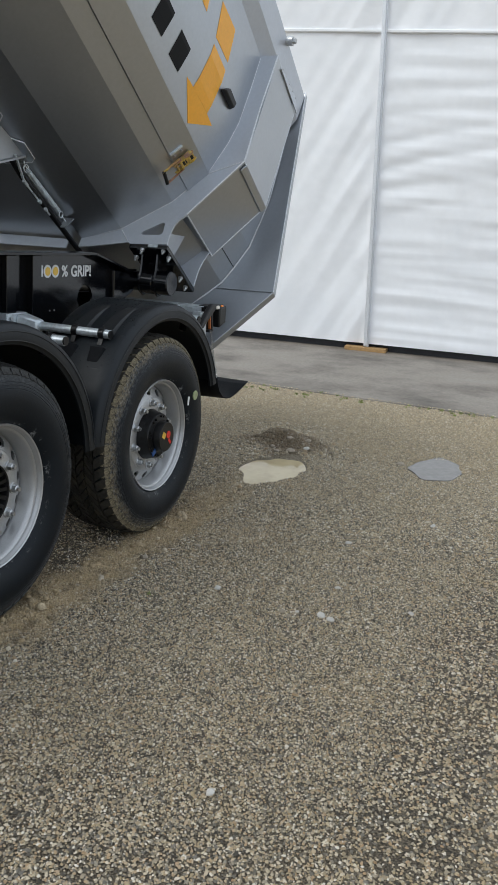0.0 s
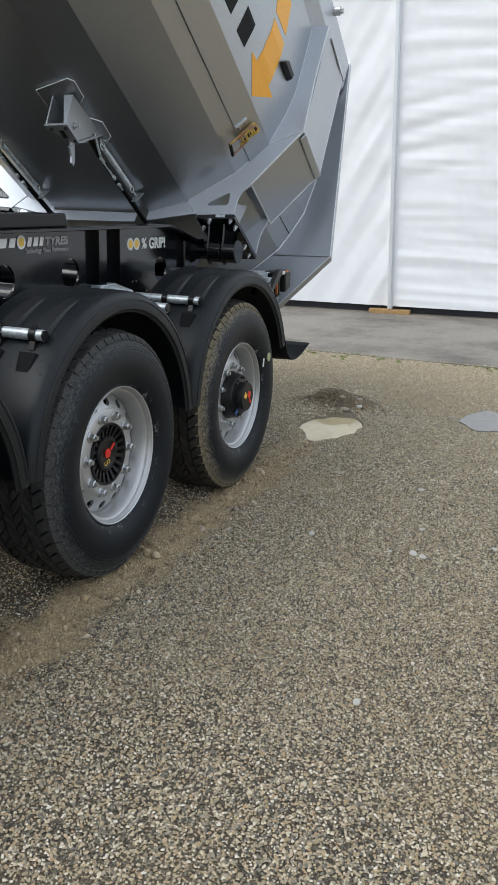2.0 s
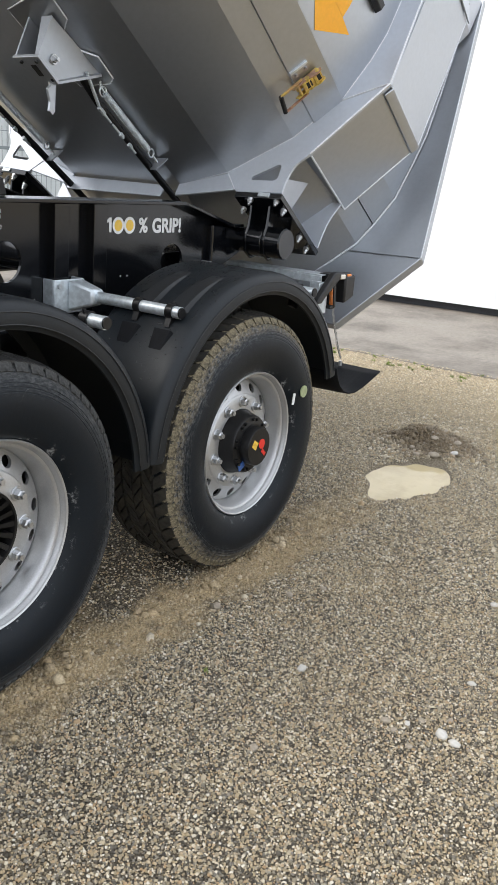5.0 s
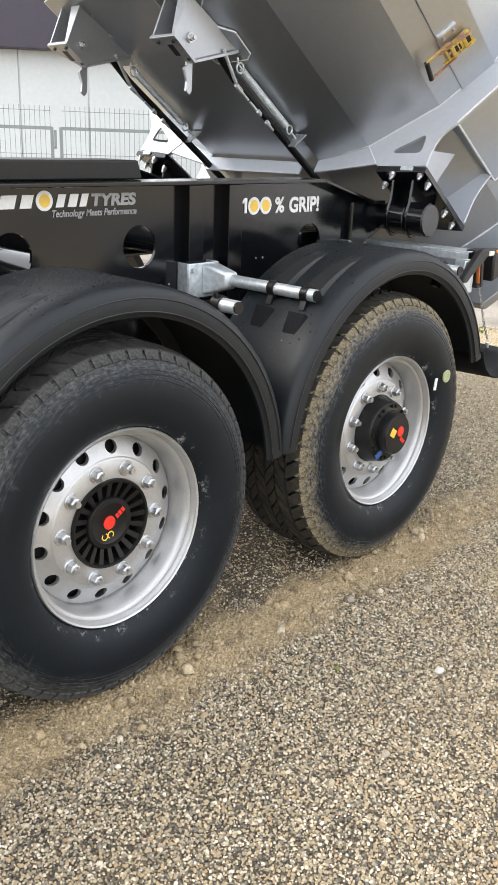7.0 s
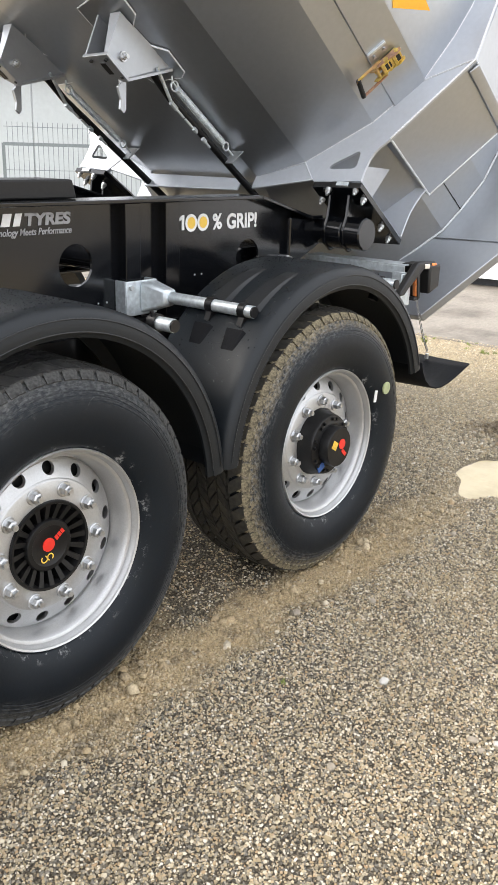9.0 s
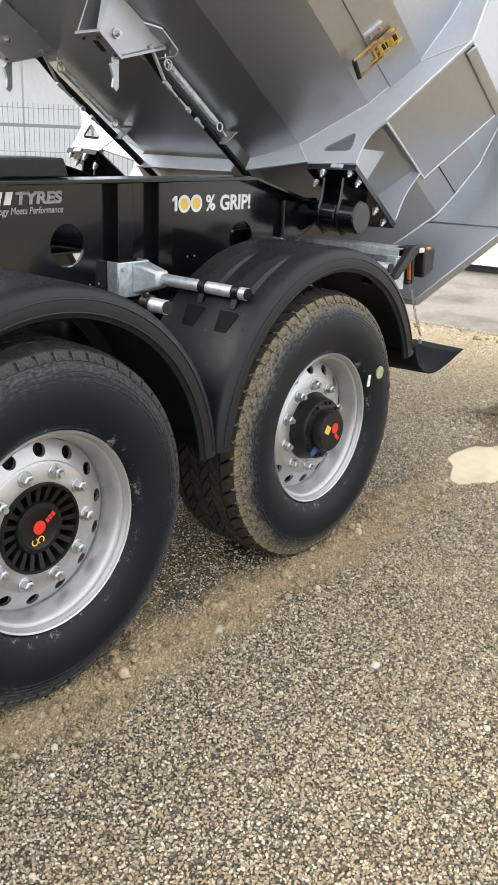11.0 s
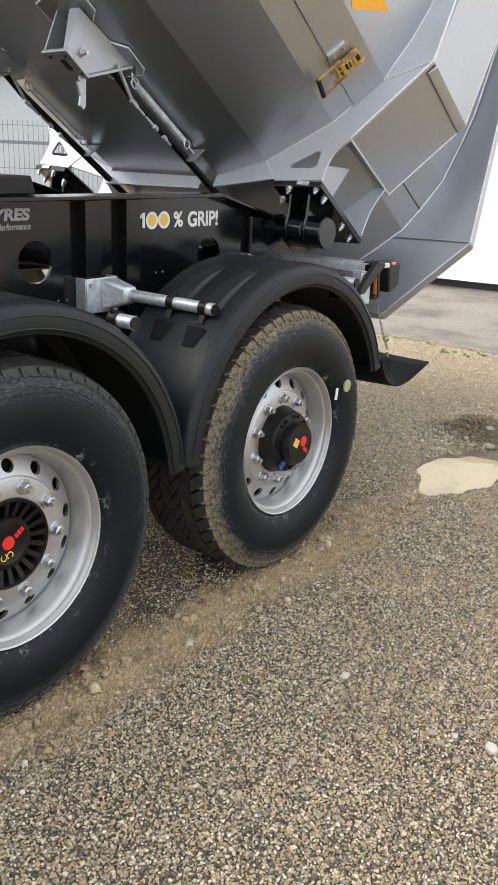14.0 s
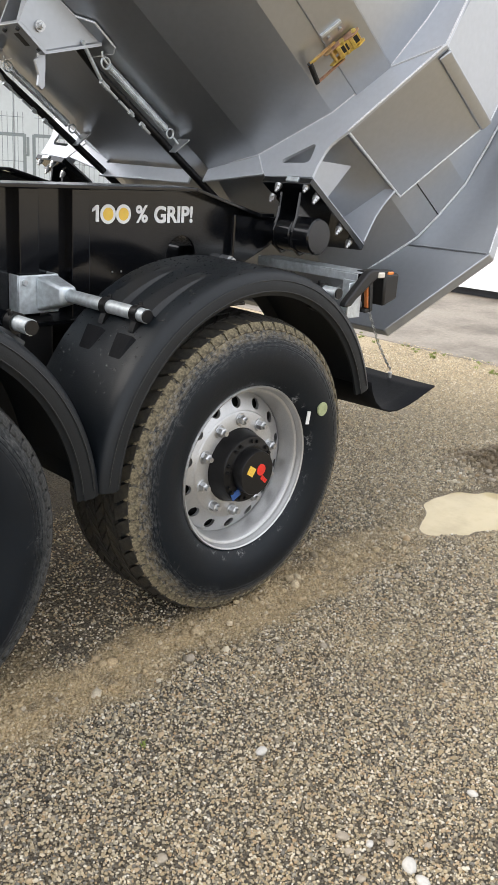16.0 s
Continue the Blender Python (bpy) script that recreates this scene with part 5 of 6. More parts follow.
for k in range(3):
    for _ in range(1300):
        a, y = radians(rd.normal(-5, 24)), rd.uniform(-0.02, 0.36)
        R, r0 = 0.6655, 0.0014 + 0.0036 * rd.beta(1.2, 3)
        base = Vector((-AXLE * k + R * math.sin(a), y, 0.545 + R * math.cos(a)))
        if y < 0.0:
            base.z -= 0.004
        out = Vector((math.sin(a), 0, math.cos(a)))
        tx = Vector((math.cos(a), 0, -math.sin(a)))
        ring = [bm.verts.new(base + r0 * (tx * math.cos(q) + Vector((0, 1, 0)) * math.sin(q))) for q in np.arange(6) * math.pi / 3]
        tip = bm.verts.new(base + out * r0 * 0.7)
        for i in range(6):
            bm.faces.new((ring[i], ring[(i + 1) % 6], tip))
DROP = mat("rain_drop", (0.006, 0.0065, 0.007), 0.10, 0, 0.1, 60, spec=0.5)
tagged(put(bm, "rain_drops", DROP, smooth=80), "fine rain drops standing on the black mudguards", "drops", kind="stuff")


# ---- ground: one sheet of gravel, with wheel ruts, a puddle and a heap beside it ----
def smooth01(a, b, x):
    t = np.clip((x - a) / (b - a), 0, 1)
    return t * t * (3 - 2 * t)


def waves(x, y, scale, seed):
    """A cheap smooth unevenness, in -1..1."""
    rnd = np.random.RandomState(seed)
    out = 0
    for k in range(7):
        a, p, f = rnd.uniform(0, 2 * np.pi), rnd.uniform(0, 2 * np.pi), scale * rnd.uniform(0.6, 1.9)
        out = out + np.sin(f * (x * np.cos(a) + y * np.sin(a)) + p + 0.8 * np.sin(0.7 * f * (y * np.cos(a) - x * np.sin(a)) + 2 * p))
    return out / 4.5


def rut(x, y):
    """How far a place lies in the wheels' track, 0 to 1."""
    edge = 0.05 * waves(x, y, 4, 3)
    near = smooth01(-0.26, -0.12, y + edge) * (1 - smooth01(0.10, 0.26, y + edge))
    far = smooth01(2.20, 2.32, y + edge) * (1 - smooth01(2.54, 2.68, y + edge))
    return (near + far) * (1 - smooth01(0.5, 1.5, x))


def pool(x, y):
    """How far inside the puddle's rim, in about metres."""
    cx, cy = x - 1.53, y + 0.075
    a, b = cx * 0.995 - cy * 0.10, cx * 0.10 + cy * 0.995
    rim = 1 - np.sqrt((a / 0.42) ** 2 + (b / 0.235) ** 2) + 0.07 * waves(x, y, 8, 8) + 0.08 * waves(x, y, 24, 9)
    return rim - 0.35 * np.exp(-((x - 1.30) / 0.09) ** 2 - ((y - 0.07) / 0.07) ** 2) + 0.22 * np.exp(-((x - 1.14) / 0.09) ** 2 - ((y + 0.10) / 0.07) ** 2)


def height(x, y):
    h = 0.006 * waves(x, y, 1.6, 1) + 0.004 * waves(x, y, 7, 2)
    h = h - 0.016 * rut(x, y) + rut(x, y) * (0.007 * waves(x, y, 16, 5) + 0.005 * waves(x, y, 34, 6))
    h = h - 0.045 * smooth01(-0.25, 0.6, pool(x, y))
    heap = np.exp(-(((x - 2.24) / 0.26) ** 2 + ((y - 0.08) / 0.27) ** 2))
    h = h + heap * (0.085 + 0.050 * waves(x, y, 15, 7) + 0.02 * waves(x, y, 40, 17))
    return h * (1 - smooth01(4.0, 4.5, x)) - 0.01 * smooth01(4.0, 4.5, x)


def lie(x, y):
    """The height on which loose stone lies: the ground, or the apron's edge."""
    return np.where(x > 4.552, 0.001, height(x, y))


xs = np.r_[-600, -200, -60, -20, -9, np.arange(-5, 4.8, 0.03), 5, 9, 20, 60, 200, 600]
ys = np.r_[-600, -200, -60, -20, -9, -6, np.arange(-4, 2.8, 0.03), 3.5, 5, 9, 20, 60, 200, 600]
X, Y = np.meshgrid(xs, ys, indexing="ij")
near = (np.abs(X) < 6) & (np.abs(Y) < 5)
Z = np.where(near, height(X, Y), -0.012)
nx, ny = X.shape
idx = np.arange(nx * ny).reshape(nx, ny)
quads = np.stack([idx[:-1, :-1], idx[1:, :-1], idx[1:, 1:], idx[:-1, 1:]], -1).reshape(-1, 4)
me = bpy.data.meshes.new("ground")
me.from_pydata(np.stack([X, Y, Z], -1).reshape(-1, 3).tolist(), [], quads.tolist())
me.polygons.foreach_set("use_smooth", [True] * len(me.polygons))
ground = tagged(new("ground", me), "packed gravel yard with brown muddy wheel ruts", "ground", kind="structure")


def soil(name, island):
    """Gravel or its bed: brown mud in the ruts, grey and tan stone elsewhere."""
    m = bpy.data.materials.new(name)
    m.use_nodes = True
    n, l = m.node_tree.nodes, m.node_tree.links
    p = n["Principled BSDF"]
    p.inputs["Specular IOR Level"].default_value = 0.4
    co = n.new("ShaderNodeTexCoord")
    ramp = n.new("ShaderNodeValToRGB")
    ramp.color_ramp.interpolation = "LINEAR"
    tones = [(0.0, (0.050, 0.044, 0.035)), (0.11, (0.135, 0.120, 0.094)), (0.21, (0.200, 0.186, 0.160)), (0.32, (0.300, 0.252, 0.168)), (0.45, (0.420, 0.330, 0.198)),
             (0.55, (0.300, 0.272, 0.216)), (0.67, (0.510, 0.428, 0.288)), (0.77, (0.390, 0.268, 0.150)), (0.85, (0.565, 0.487, 0.352)), (0.93, (0.640, 0.572, 0.440)), (1.0, (0.70, 0.66, 0.575))]
    while len(ramp.color_ramp.elements) < len(tones):
        ramp.color_ramp.elements.new(0.5)
    for el, (pos, c) in zip(ramp.color_ramp.elements, tones):
        el.position, el.color = pos, (*(v if island else 0.85 * v * g for v, g in zip(c, (1.06, 1.0, 0.9))), 1)
    fine = n.new("ShaderNodeTexNoise")
    fine.inputs["Scale"].default_value, fine.inputs["Detail"].default_value = 160, 5
    l.new(co.outputs["Object"], fine.inputs["Vector"])
    if island:
        geo = n.new("ShaderNodeNewGeometry")
        l.new(geo.outputs["Random Per Island"], ramp.inputs["Fac"])
    else:
        vor = n.new("ShaderNodeTexVoronoi")
        vor.inputs["Scale"].default_value = 85
        l.new(co.outputs["Object"], vor.inputs["Vector"])
        sep = n.new("ShaderNodeSeparateColor")
        l.new(vor.outputs["Color"], sep.inputs["Color"])
        l.new(sep.outputs[0], ramp.inputs["Fac"])
    # the muddy track: a band along the trailer, with ragged borders
    xyz = n.new("ShaderNodeSeparateXYZ")
    l.new(co.outputs["Object"], xyz.inputs["Vector"])
    wob = n.new("ShaderNodeTexNoise")
    wob.inputs["Scale"].default_value, wob.inputs["Detail"].default_value = 3.5, 8
    l.new(co.outputs["Object"], wob.inputs["Vector"])

    def math_(op, a, b):
        k = n.new("ShaderNodeMath")
        k.operation = op
        for i, v in enumerate((a, b)):
            if isinstance(v, (int, float)):
                k.inputs[i].default_value = v
            else:
                l.new(v, k.inputs[i])
        return k.outputs[0]

    def band(y_mid, half):
        off = math_("ABSOLUTE", math_("SUBTRACT", math_("ADD", xyz.outputs["Y"], math_("MULTIPLY", math_("SUBTRACT", wob.outputs["Fac"], 0.5), 0.55)), y_mid), 0)
        r = n.new("ShaderNodeMapRange")
        r.inputs["From Min"].default_value, r.inputs["From Max"].default_value = half + 0.06, half - 0.06
        l.new(off, r.inputs["Value"])
        return r.outputs["Result"]

    ends = n.new("ShaderNodeMapRange")
    ends.inputs["From Min"].default_value, ends.inputs["From Max"].default_value = 1.9, 0.7
    l.new(math_("ADD", xyz.outputs["X"], math_("MULTIPLY", wob.outputs["Fac"], 0.6)), ends.inputs["Value"])
    muddy = math_("MULTIPLY", math_("MAXIMUM", band(-0.04, 0.15), band(2.50, 0.15)), ends.outputs["Result"])
    muddy = math_("MULTIPLY", muddy, 0.66 if island else 0.95)
    # broad dusty patches elsewhere
    big = n.new("ShaderNodeTexNoise")
    big.inputs["Scale"].default_value, big.inputs["Detail"].default_value = 1.1, 7
    l.new(co.outputs["Object"], big.inputs["Vector"])
    dust = n.new("ShaderNodeMapRange")
    dust.inputs["From Min"].default_value, dust.inputs["From Max"].default_value = 0.50, 0.72
    dust.inputs["To Max"].default_value = 0.22
    l.new(big.outputs["Fac"], dust.inputs["Value"])
    # tan fines trodden in behind the last wheel
    fines = n.new("ShaderNodeMapRange")
    fines.inputs["From Min"].default_value, fines.inputs["From Max"].default_value = 0.9, 3.6
    fines.inputs["To Max"].default_value = 0.50 if island else 0.62
    l.new(math_("ADD", xyz.outputs["X"], math_("MULTIPLY", wob.outputs["Fac"], 0.8)), fines.inputs["Value"])
    cover = math_("MAXIMUM", muddy, dust.outputs["Result"])
    clay = n.new("ShaderNodeValToRGB")
    clay.color_ramp.elements[0].position, clay.color_ramp.elements[1].position = 0.3, 0.7
    clay.color_ramp.elements[0].color, clay.color_ramp.elements[1].color = (0.26, 0.188, 0.100, 1), (0.66, 0.51, 0.295, 1)
    l.new(fine.outputs["Fac"], clay.inputs["Fac"])
    # wetter, darker mud in lumps and hollows
    lump = n.new("ShaderNodeTexNoise")
    lump.inputs["Scale"].default_value, lump.inputs["Detail"].default_value, lump.inputs["Roughness"].default_value = 13, 7, 0.7
    l.new(co.outputs["Object"], lump.inputs["Vector"])
    moist = n.new("ShaderNodeMapRange")
    moist.inputs["From Min"].default_value, moist.inputs["From Max"].default_value, moist.inputs["To Max"].default_value = 0.50, 0.64, 0.68
    l.new(lump.outputs["Fac"], moist.inputs["Value"])
    earth = n.new("ShaderNodeMixRGB")
    l.new(moist.outputs["Result"], earth.inputs[0])
    l.new(clay.outputs["Color"], earth.inputs[1])
    earth.inputs[2].default_value = (0.115, 0.084, 0.048, 1)
    mix = n.new("ShaderNodeMixRGB")
    l.new(cover, mix.inputs[0])
    stone = ramp.outputs["Color"]
    if not island:
        # bed painted dark as shade between thick loose stones, bare packed gravel beyond
        def past(v, a, b):
            k = n.new("ShaderNodeMapRange")
            k.inputs["From Min"].default_value, k.inputs["From Max"].default_value = a, b
            l.new(v, k.inputs["Value"])
            return k.outputs["Result"]
        beyond = math_("MAXIMUM", math_("MAXIMUM", past(xyz.outputs["X"], -3.0, -3.4), past(xyz.outputs["Y"], -1.95, -2.3)), past(xyz.outputs["Y"], 2.3, 2.8))
        gap_shade = n.new("ShaderNodeMixRGB")
        l.new(beyond, gap_shade.inputs[0])
        gap_tone = n.new("ShaderNodeValToRGB")
        gap_tone.color_ramp.elements[0].position, gap_tone.color_ramp.elements[1].position = 0.40, 0.66
        gap_tone.color_ramp.elements[0].color, gap_tone.color_ramp.elements[1].color = (0.035, 0.029, 0.021, 1), (0.20, 0.165, 0.115, 1)
        l.new(fine.outputs["Fac"], gap_tone.inputs["Fac"])
        l.new(gap_tone.outputs["Color"], gap_shade.inputs[1])
        l.new(stone, gap_shade.inputs[2])
        stone = gap_shade.outputs["Color"]
    l.new(stone, mix.inputs[1])
    l.new(earth.outputs["Color"], mix.inputs[2])
    sandy = n.new("ShaderNodeMixRGB")
    l.new(fines.outputs["Result"], sandy.inputs[0])
    l.new(mix.outputs["Color"], sandy.inputs[1])
    grain = n.new("ShaderNodeValToRGB")
    grain.color_ramp.elements[0].position, grain.color_ramp.elements[1].position = 0.35, 0.65
    grain.color_ramp.elements[0].color, grain.color_ramp.elements[1].color = (0.27, 0.215, 0.135, 1), (0.66, 0.56, 0.39, 1)
    l.new(fine.outputs["Fac"], grain.inputs["Fac"])
    l.new(grain.outputs["Color"], sandy.inputs[2])
    mix = sandy
    # damp brown earth of the heap and round the puddle
    away = n.new("ShaderNodeVectorMath")
    away.operation = "DISTANCE"
    away.inputs[1].default_value = (2.22, 0.06, 0.04)
    l.new(co.outputs["Object"], away.inputs[0])
    damp = n.new("ShaderNodeMapRange")
    damp.inputs["From Min"].default_value, damp.inputs["From Max"].default_value = 0.36, 0.18
    damp.inputs["To Max"].default_value = 0.66
    l.new(math_("ADD", away.outputs["Value"], math_("MULTIPLY", math_("SUBTRACT", wob.outputs["Fac"], 0.5), 0.5)), damp.inputs["Value"])
    wet = n.new("ShaderNodeMixRGB")
    l.new(damp.outputs["Result"], wet.inputs[0])
    l.new(mix.outputs["Color"], wet.inputs[1])
    wet.inputs[2].default_value = (0.115, 0.078, 0.044, 1)
    mix = wet
    l.new(mix.outputs["Color"], p.inputs["Base Color"])
    rr = n.new("ShaderNodeMapRange")
    rr.inputs["To Min"].default_value, rr.inputs["To Max"].default_value = 0.55, 0.9
    l.new(big.outputs["Fac"], rr.inputs["Value"])
    l.new(rr.outputs["Result"], p.inputs["Roughness"])
    b = n.new("ShaderNodeBump")
    b.inputs["Strength"].default_value, b.inputs["Distance"].default_value = 1.0, 0.002 if island else 0.008
    if island:
        l.new(fine.outputs["Fac"], b.inputs["Height"])
    else:
        l.new(math_("ADD", math_("MULTIPLY", vor.outputs["Distance"], -1.2), math_("MULTIPLY", fine.outputs["Fac"], 0.5)), b.inputs["Height"])
    l.new(b.outputs["Normal"], p.inputs["Normal"])
    return m


me.materials.append(soil("gravel_bed", False))
PEBBLE = soil("gravel_stone", True)

# loose gravel: uncountable small stones, joined
RING4, RING8 = np.arange(4) * np.pi / 2, (np.arange(4) + 0.5) * np.pi / 2
DOME_V = np.array([(0.1, 0, 1)] + [(0.80 * math.cos(a), 0.80 * math.sin(a), 0.55) for a in RING4] + [(math.cos(a), math.sin(a), -0.35) for a in RING8])
DOME_F = np.array([(0, i + 1, (i + 1) % 4 + 1) for i in range(4)] + [(i + 1, i + 5, (i + 1) % 4 + 1) for i in range(4)] + [(i + 5, (i + 1) % 4 + 5, (i + 1) % 4 + 1) for i in range(4)])
RIDGE_V = np.array([(0.38, 0.05, 0.95), (-0.38, -0.05, 0.95)] + [(math.cos(a), math.sin(a), -0.12) for a in np.arange(6) * np.pi / 3])
RIDGE_F = np.array([(0, 2, 3), (0, 3, 4), (0, 4, 1), (1, 4, 5), (1, 5, 6), (1, 6, 7), (1, 7, 0), (0, 7, 2)])
CAP_V = np.array([(0, 0, 1)] + [(0.894 * math.cos(a), 0.894 * math.sin(a), 0.0) for a in np.arange(5) * 2 * np.pi / 5])
CAP_F = np.array([(0, i + 1, (i + 1) % 5 + 1) for i in range(5)])


def stones(name, x, y, size, seed, sink=0.25, shape="dome"):
    """One mesh of many uneven pebbles that lie on the ground; their hidden undersides are left open."""
    rnd = np.random.RandomState(seed)
    k = len(x)
    base, faces = {"dome": (DOME_V, DOME_F), "ridge": (RIDGE_V, RIDGE_F), "cap": (CAP_V, CAP_F)}[shape]
    nv = len(base)
    v = base[None] * (1 + rnd.uniform(-0.24, 0.24, (k, nv, 1)))
    v = v * np.stack([size * rnd.uniform(0.75, 1.35, k), size * rnd.uniform(0.65, 1.0, k), size * rnd.uniform(0.60, 1.0, k)], -1)[:, None]
    t1, t2 = rnd.uniform(-0.45, 0.45, k), rnd.uniform(0, 2 * np.pi, k)
    c, s = np.cos(t1)[:, None], np.sin(t1)[:, None]
    v = np.stack([v[..., 0] * c + v[..., 2] * s, v[..., 1], v[..., 2] * c - v[..., 0] * s], -1)
    c, s = np.cos(t2)[:, None], np.sin(t2)[:, None]
    v = np.stack([v[..., 0] * c - v[..., 1] * s, v[..., 0] * s + v[..., 1] * c, v[..., 2]], -1)
    lift = (0.3, 1.3) if shape == "cap" else (-0.6, 3.6)
    v = v + np.stack([x, y, lie(x, y) + size * (0.45 - sink) * rnd.uniform(*lift, k)], -1)[:, None]
    f = (faces[None] + nv * np.arange(k)[:, None, None]).reshape(-1, 3)
    m_ = bpy.data.meshes.new(name)
    m_.vertices.add(k * nv)
    m_.vertices.foreach_set("co", v.reshape(-1).astype(np.float32))
    m_.loops.add(len(f) * 3)
    m_.loops.foreach_set("vertex_index", f.reshape(-1).astype(np.int32))
    m_.polygons.add(len(f))
    m_.polygons.foreach_set("loop_start", (np.arange(len(f)) * 3).astype(np.int32))
    m_.polygons.foreach_set("use_smooth", np.full(len(f), shape != "cap"))
    m_.update(calc_edges=True)
    m_.validate()
    m_.materials.append(PEBBLE)
    return new(name, m_)


rs = np.random.RandomState(7)
# x from, to, y from, to, stones to the square metre, radii from, to
NEAR_PLOTS = ((-2.0, 0.5, -1.65, 0.08, 29000, 0.0023, 0.0074),)
MID_PLOTS = ((-3.2, -2.0, -2.1, 0.0, 21000, 0.0026, 0.0083), (0.5, 2.05, -1.70, 0.55, 17000, 0.0032, 0.0098))
FAR_PLOTS = ((2.05, 2.7, -2.1, 0.9, 11000, 0.0050, 0.0130), (0.5, 2.05, 0.55, 0.9, 12000, 0.0046, 0.0115), (0.5, 2.05, -2.1, -1.70, 12000, 0.0046, 0.0115), (-3.3, 0.5, 0.08, 1.0, 7000, 0.0038, 0.0095),
             (2.7, 4.6, -3.2, 2.4, 5000, 0.0062, 0.0150), (-2.0, 0.5, -2.2, -1.65, 11000, 0.0040, 0.011), (-3.0, 2.6, -3.4, -2.2, 1500, 0.0052, 0.0130), (0.6, 2.6, 0.9, 2.6, 5000, 0.0065, 0.0140),
             (-4.4, -3.2, -3.4, 0.3, 1500, 0.005, 0.0125))
for plots, seed, shape in ((NEAR_PLOTS, 11, "dome"), (MID_PLOTS, 14, "ridge"), (FAR_PLOTS, 12, "cap")):
    px, py, sz = [], [], []
    for (x0, x1, y0, y1, per, smin, smax) in plots:
        k = int((x1 - x0) * (y1 - y0) * per)
        px.append(rs.uniform(x0, x1, k)), py.append(rs.uniform(y0, y1, k))
        sz.append(smin + (smax - smin) * rs.beta(1.6, 3.4, k) * (1 + 0.7 * (rs.uniform(0, 1, k) > 0.985)))
    px, py, sz = np.concatenate(px), np.concatenate(py), np.concatenate(sz)
    jit = 0.10 if shape == "cap" else 0.05
    px, py = px + rs.normal(0, jit, len(px)) * (px < 2.4), py + rs.normal(0, 0.06, len(py))
    keep = (rs.uniform(0, 1, len(px)) > 0.52 * rut(px, py)) & (pool(px, py) < 0.05) & (((px - 2.20) / 0.29) ** 2 + ((py + 1.12) / 0.17) ** 2 > 1) & (px < 4.53 + 0.10 * rs.standard_normal(len(px)) + 0.06 * waves(px, py, 5, 21))
    out = np.maximum(np.maximum(-3.7 - px, 0) / 0.7, np.maximum(-2.7 - py, 0) / 0.7)
    keep &= rs.uniform(0, 1, len(px)) > out
    gravel = stones("gravel", px[keep], py[keep], sz[keep], seed, shape=shape)
    tagged(gravel, "loose grey, tan and whitish pebbles strewn over the yard", "gravel", kind="stuff")
k = 13000
cx, cy = -3.2 + 5.2 * rs.beta(1.3, 1.5, k), rs.normal(-0.05, 0.12, k)
heap_n = 5200
cx, cy = np.r_[cx, rs.normal(2.24, 0.24, heap_n)], np.r_[cy, rs.normal(0.07, 0.20, heap_n)]
big = 500
lumps = 90
cx, cy = np.r_[cx, -3.0 + 4.2 * rs.uniform(0, 1, big + lumps)], np.r_[cy, rs.normal(-0.10, 0.08, big), rs.normal(-0.05, 0.05, lumps)]
ok = (pool(cx, cy) < 0.02)
csize = np.r_[0.0022 + 0.011 * rs.beta(0.9, 6.0, k), 0.0040 + 0.020 * rs.beta(1.0, 5.0, heap_n), 0.005 + 0.016 * rs.beta(0.8, 4.0, big), 0.012 + 0.016 * rs.beta(1.0, 2.5, lumps)]
clods = stones("clods", cx[ok], cy[ok], csize[ok], 13, 0.25)
tagged(clods, "brown lumps of mud pressed up along the rut", "clods", kind="stuff")

# single larger stones
PALE = mat("pale_stone", (0.58, 0.56, 0.52), 0.7, 0, 0.15, 60, 0.002, 90, stain=(0.45, 0.41, 0.34), stain_scale=25, stain_amount=0.6)
TAN = mat("tan_stone", (0.36, 0.31, 0.24), 0.75, 0, 0.2, 60, 0.002, 90)


def single_stone(x, y, r, material, flat=0.5, turn=0.0, label="pale rounded stone lying on the gravel"):
    bm = bmesh.new()
    bmesh.ops.create_icosphere(bm, subdivisions=3, radius=1)
    for v in bm.verts:
        d = v.co.normalized()
        v.co = v.co * (1 + 0.22 * noise.noise(d * 1.3 + Vector((x * 9, y * 7, r))) + 0.07 * noise.noise(d * 3.5 + Vector((x, 3 * y, 2))))
    bmesh.ops.transform(bm, matrix=Matrix.Diagonal((r, r * 0.72, r * flat, 1)), verts=bm.verts)
    ob = put(bm, "stone", material, smooth=80)
    ob.matrix_basis = pose(x, y, float(height(np.array(x), np.array(y))) + r * flat * 0.62, 0, 0, turn)
    return tagged(ob, label, "stone", "stones on the gravel")


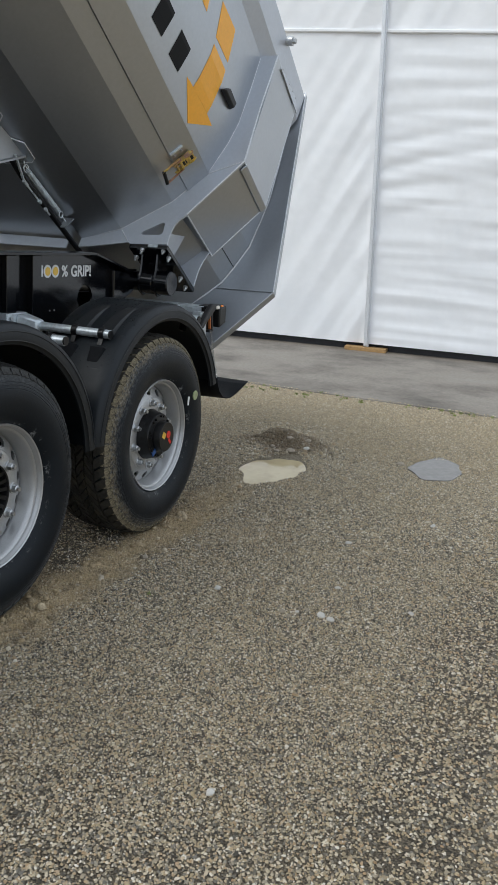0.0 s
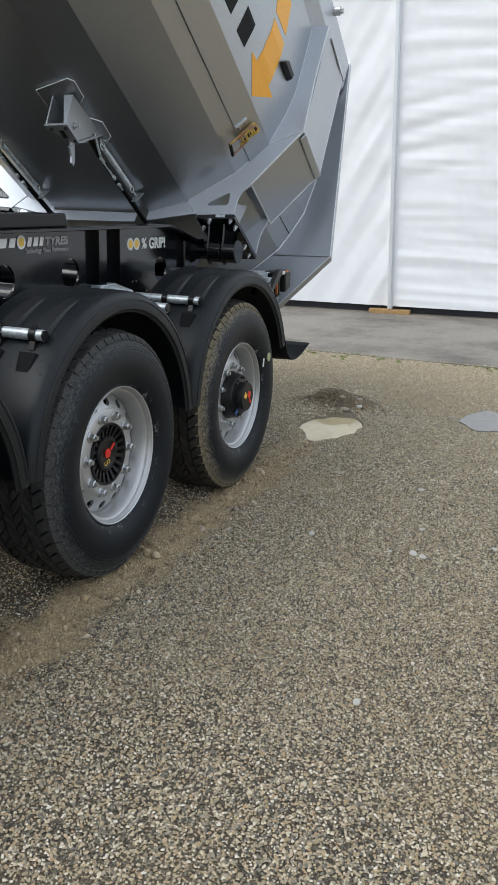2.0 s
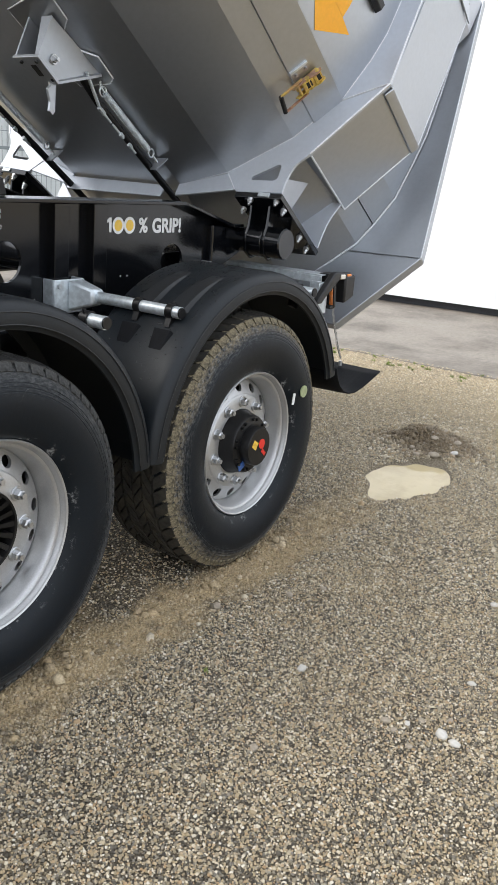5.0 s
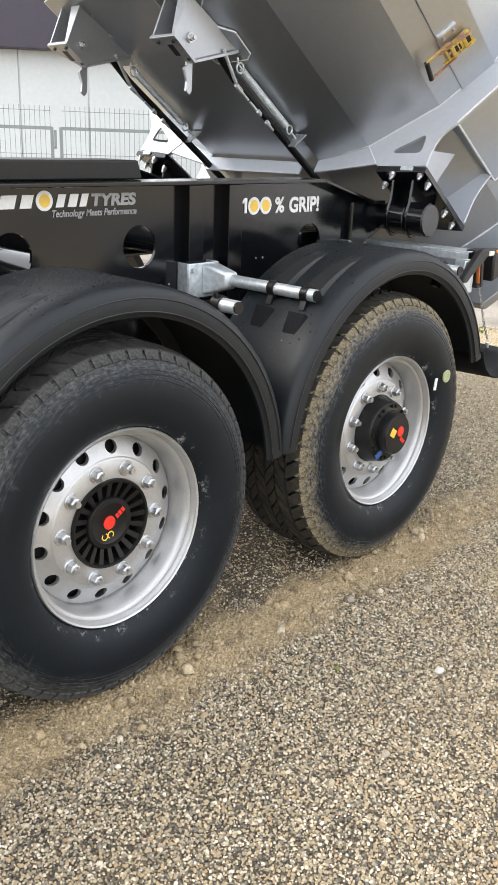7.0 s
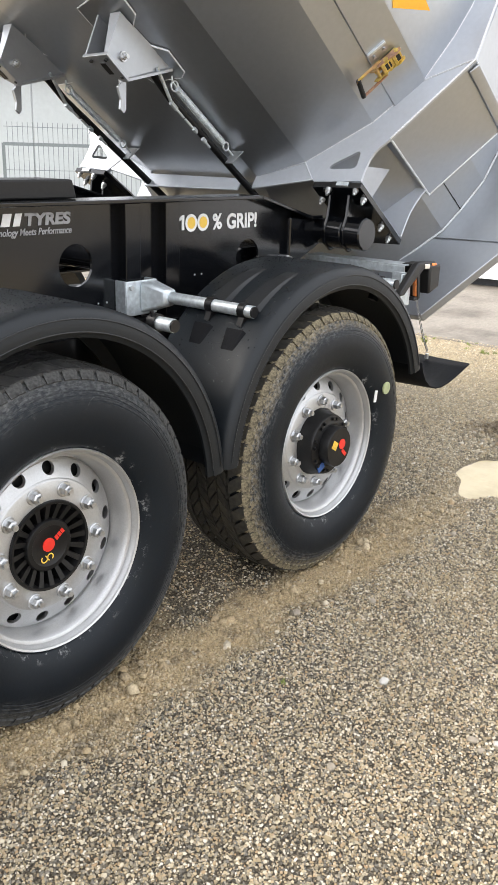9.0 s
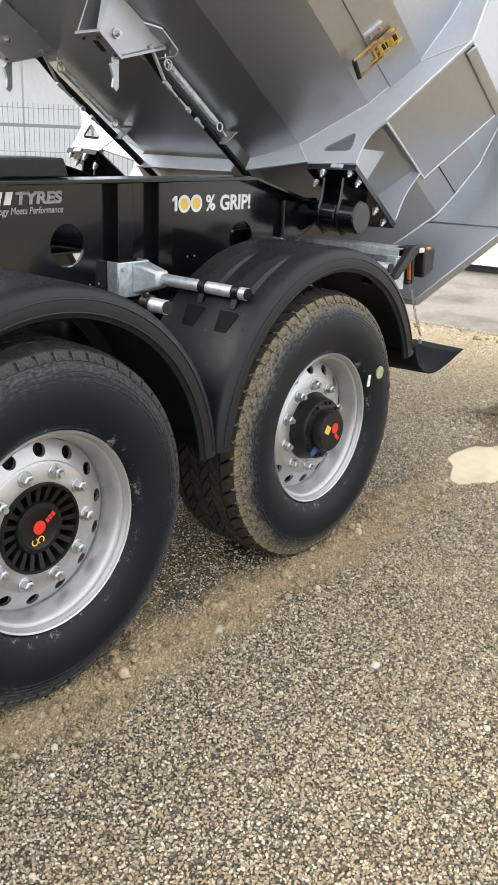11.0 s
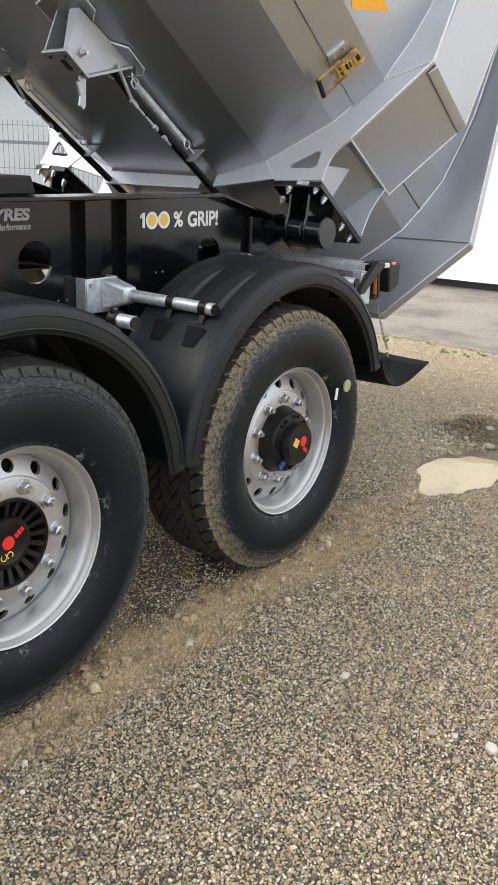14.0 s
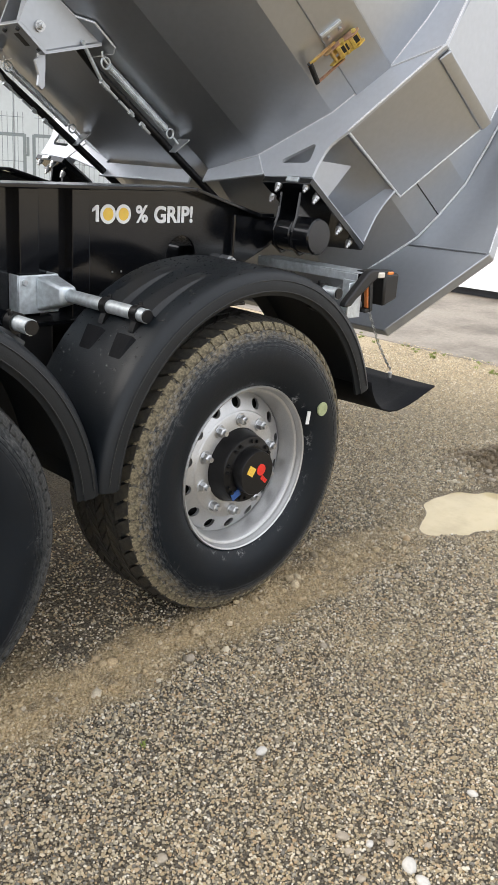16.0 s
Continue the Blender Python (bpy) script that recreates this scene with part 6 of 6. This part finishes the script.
for i, (x, y, r, m_) in enumerate(((-0.551, -0.642, 0.020, PALE), (-0.587, -1.156, 0.024, PALE), (-0.603, -1.202, 0.019, PALE), (-0.630, -0.990, 0.017, TAN), (-0.655, -1.030, 0.013, TAN), (-0.60, -1.05, 0.012, PALE), (-0.56, -1.08, 0.013, TAN), (-0.253, -1.129, 0.015, PALE), (-0.70, -1.10, 0.012, TAN), (-0.50, -1.15, 0.012, TAN), (-0.151, -0.346, 0.018, TAN), (-0.012, -0.419, 0.016, TAN), (0.35, -1.0, 0.018, PALE), (0.9, -1.35, 0.020, PALE),
                                   (-1.0, -0.75, 0.016, TAN), (1.4, -0.9, 0.022, TAN), (2.3, -1.6, 0.026, PALE), (2.15, -0.86, 0.034, TAN), (-1.9, -1.25, 0.017, PALE), (-0.35, -1.5, 0.016, PALE), (0.1, -1.75, 0.019, TAN), (1.98, -0.06, 0.034, TAN), (2.06, -0.16, 0.026, PALE), (2.02, 0.10, 0.024, TAN), (2.12, 0.0, 0.030, TAN), (1.93, 0.03, 0.022, TAN), (2.2, -0.12, 0.028, TAN), (0.62, -0.28, 0.018, TAN), (-0.38, -0.16, 0.022, TAN))):
    single_stone(x, y, r, m_, 0.5, 40 * i)

# muddy water
WATER = mat("muddy_water", (0.61, 0.505, 0.30), 0.06, 0, 0.05, 4, 0.0004, 9, stain=(0.44, 0.35, 0.20), stain_scale=5, stain_amount=0.5, rough_vary=0.03)
bm = bmesh.new()
ring = []
for i in range(72):
    a = 2 * math.pi * i / 72
    r0 = 0.05
    while r0 < 0.8 and float(pool(np.array(1.53 + r0 * math.cos(a)), np.array(-0.075 + r0 * math.sin(a)))) > -0.12:
        r0 += 0.01
    ring.append((1.53 + r0 * math.cos(a), -0.075 + r0 * math.sin(a)))
lo = [bm.verts.new((x, y, -0.060)) for x, y in ring]
hi = [bm.verts.new((x, y, -0.020)) for x, y in ring]
for i in range(72):
    bm.faces.new((lo[i], lo[(i + 1) % 72], hi[(i + 1) % 72], hi[i]))
bm.faces.new(hi)
puddle = put(bm, "puddle", WATER, smooth=0)
tagged(puddle, "shallow puddle of cream-brown muddy water", "puddle")

# grey wet patch, and tufts of grass along the edge of the apron
WET = mat("wet_silt", (0.20, 0.19, 0.18), 0.10, 0, 0.1, 20, 0.0006, 30, rough_vary=0.06)
bm = bmesh.new()
ring = [(2.20 + (0.31 + 0.035 * math.sin(2 * a + 1) + 0.02 * math.sin(5 * a)) * math.cos(a), -1.12 + (0.18 + 0.02 * math.sin(3 * a + 2) + 0.01 * math.sin(7 * a)) * math.sin(a)) for a in np.arange(48) * 2 * math.pi / 48]
top = [bm.verts.new((x, y, 0.0085)) for x, y in ring]
low = [bm.verts.new((x, y, -0.02)) for x, y in ring]
bm.faces.new(top)
for i in range(48):
    bm.faces.new((low[i], low[(i + 1) % 48], top[(i + 1) % 48], top[i]))
tagged(put(bm, "puddle", WET, smooth=0), "flat grey puddle of silty rain water", "puddle")

GRASS = mat("grass_blade", (0.17, 0.215, 0.045), 0.6, 0, 0.4, 20)
rg = np.random.RandomState(3)
bm = bmesh.new()


def tuft(x, y, n, h):
    z = float(height(np.array(x), np.array(y)))
    for _ in range(n):
        a, l, w = rg.uniform(0, 2 * math.pi), h * rg.uniform(0.5, 1.2), rg.uniform(0.0012, 0.0022)
        bx, by = x + rg.normal(0, 0.35 * h), y + rg.normal(0, 0.35 * h)
        lean = rg.uniform(0.3, 1.0) * l
        dx, dy = math.cos(a), math.sin(a)
        p = [(bx - w * dy, by + w * dx, z), (bx + w * dy, by - w * dx, z), (bx + 0.4 * lean * dx + w * dy, by + 0.4 * lean * dy - w * dx, z + 0.7 * l), (bx + 0.4 * lean * dx - w * dy, by + 0.4 * lean * dy + w * dx, z + 0.7 * l)]
        vs = [bm.verts.new(q) for q in p]
        tip = bm.verts.new((bx + lean * dx, by + lean * dy, z + l))
        bm.faces.new(vs)
        bm.faces.new((vs[3], vs[2], tip))


for _ in range(60):
    tuft(4.50 + rg.normal(0, 0.06), rg.uniform(-5, 3.2), 26, 0.022)
for gx, gy in ((4.36, 1.05), (4.30, 0.70), (4.40, 1.9), (4.28, 1.35), (4.42, 0.2), (4.45, -0.9), (4.40, -1.8)):
    for _ in range(5):
        tuft(gx + rg.normal(0, 0.07), gy + rg.normal(0, 0.10), 30, 0.026)
tuft(-0.781, -0.414, 14, 0.016)
tagged(put(bm, "grass", GRASS, smooth=0), "sparse green grass tufts at the gravel's edge", "grass", kind="stuff")
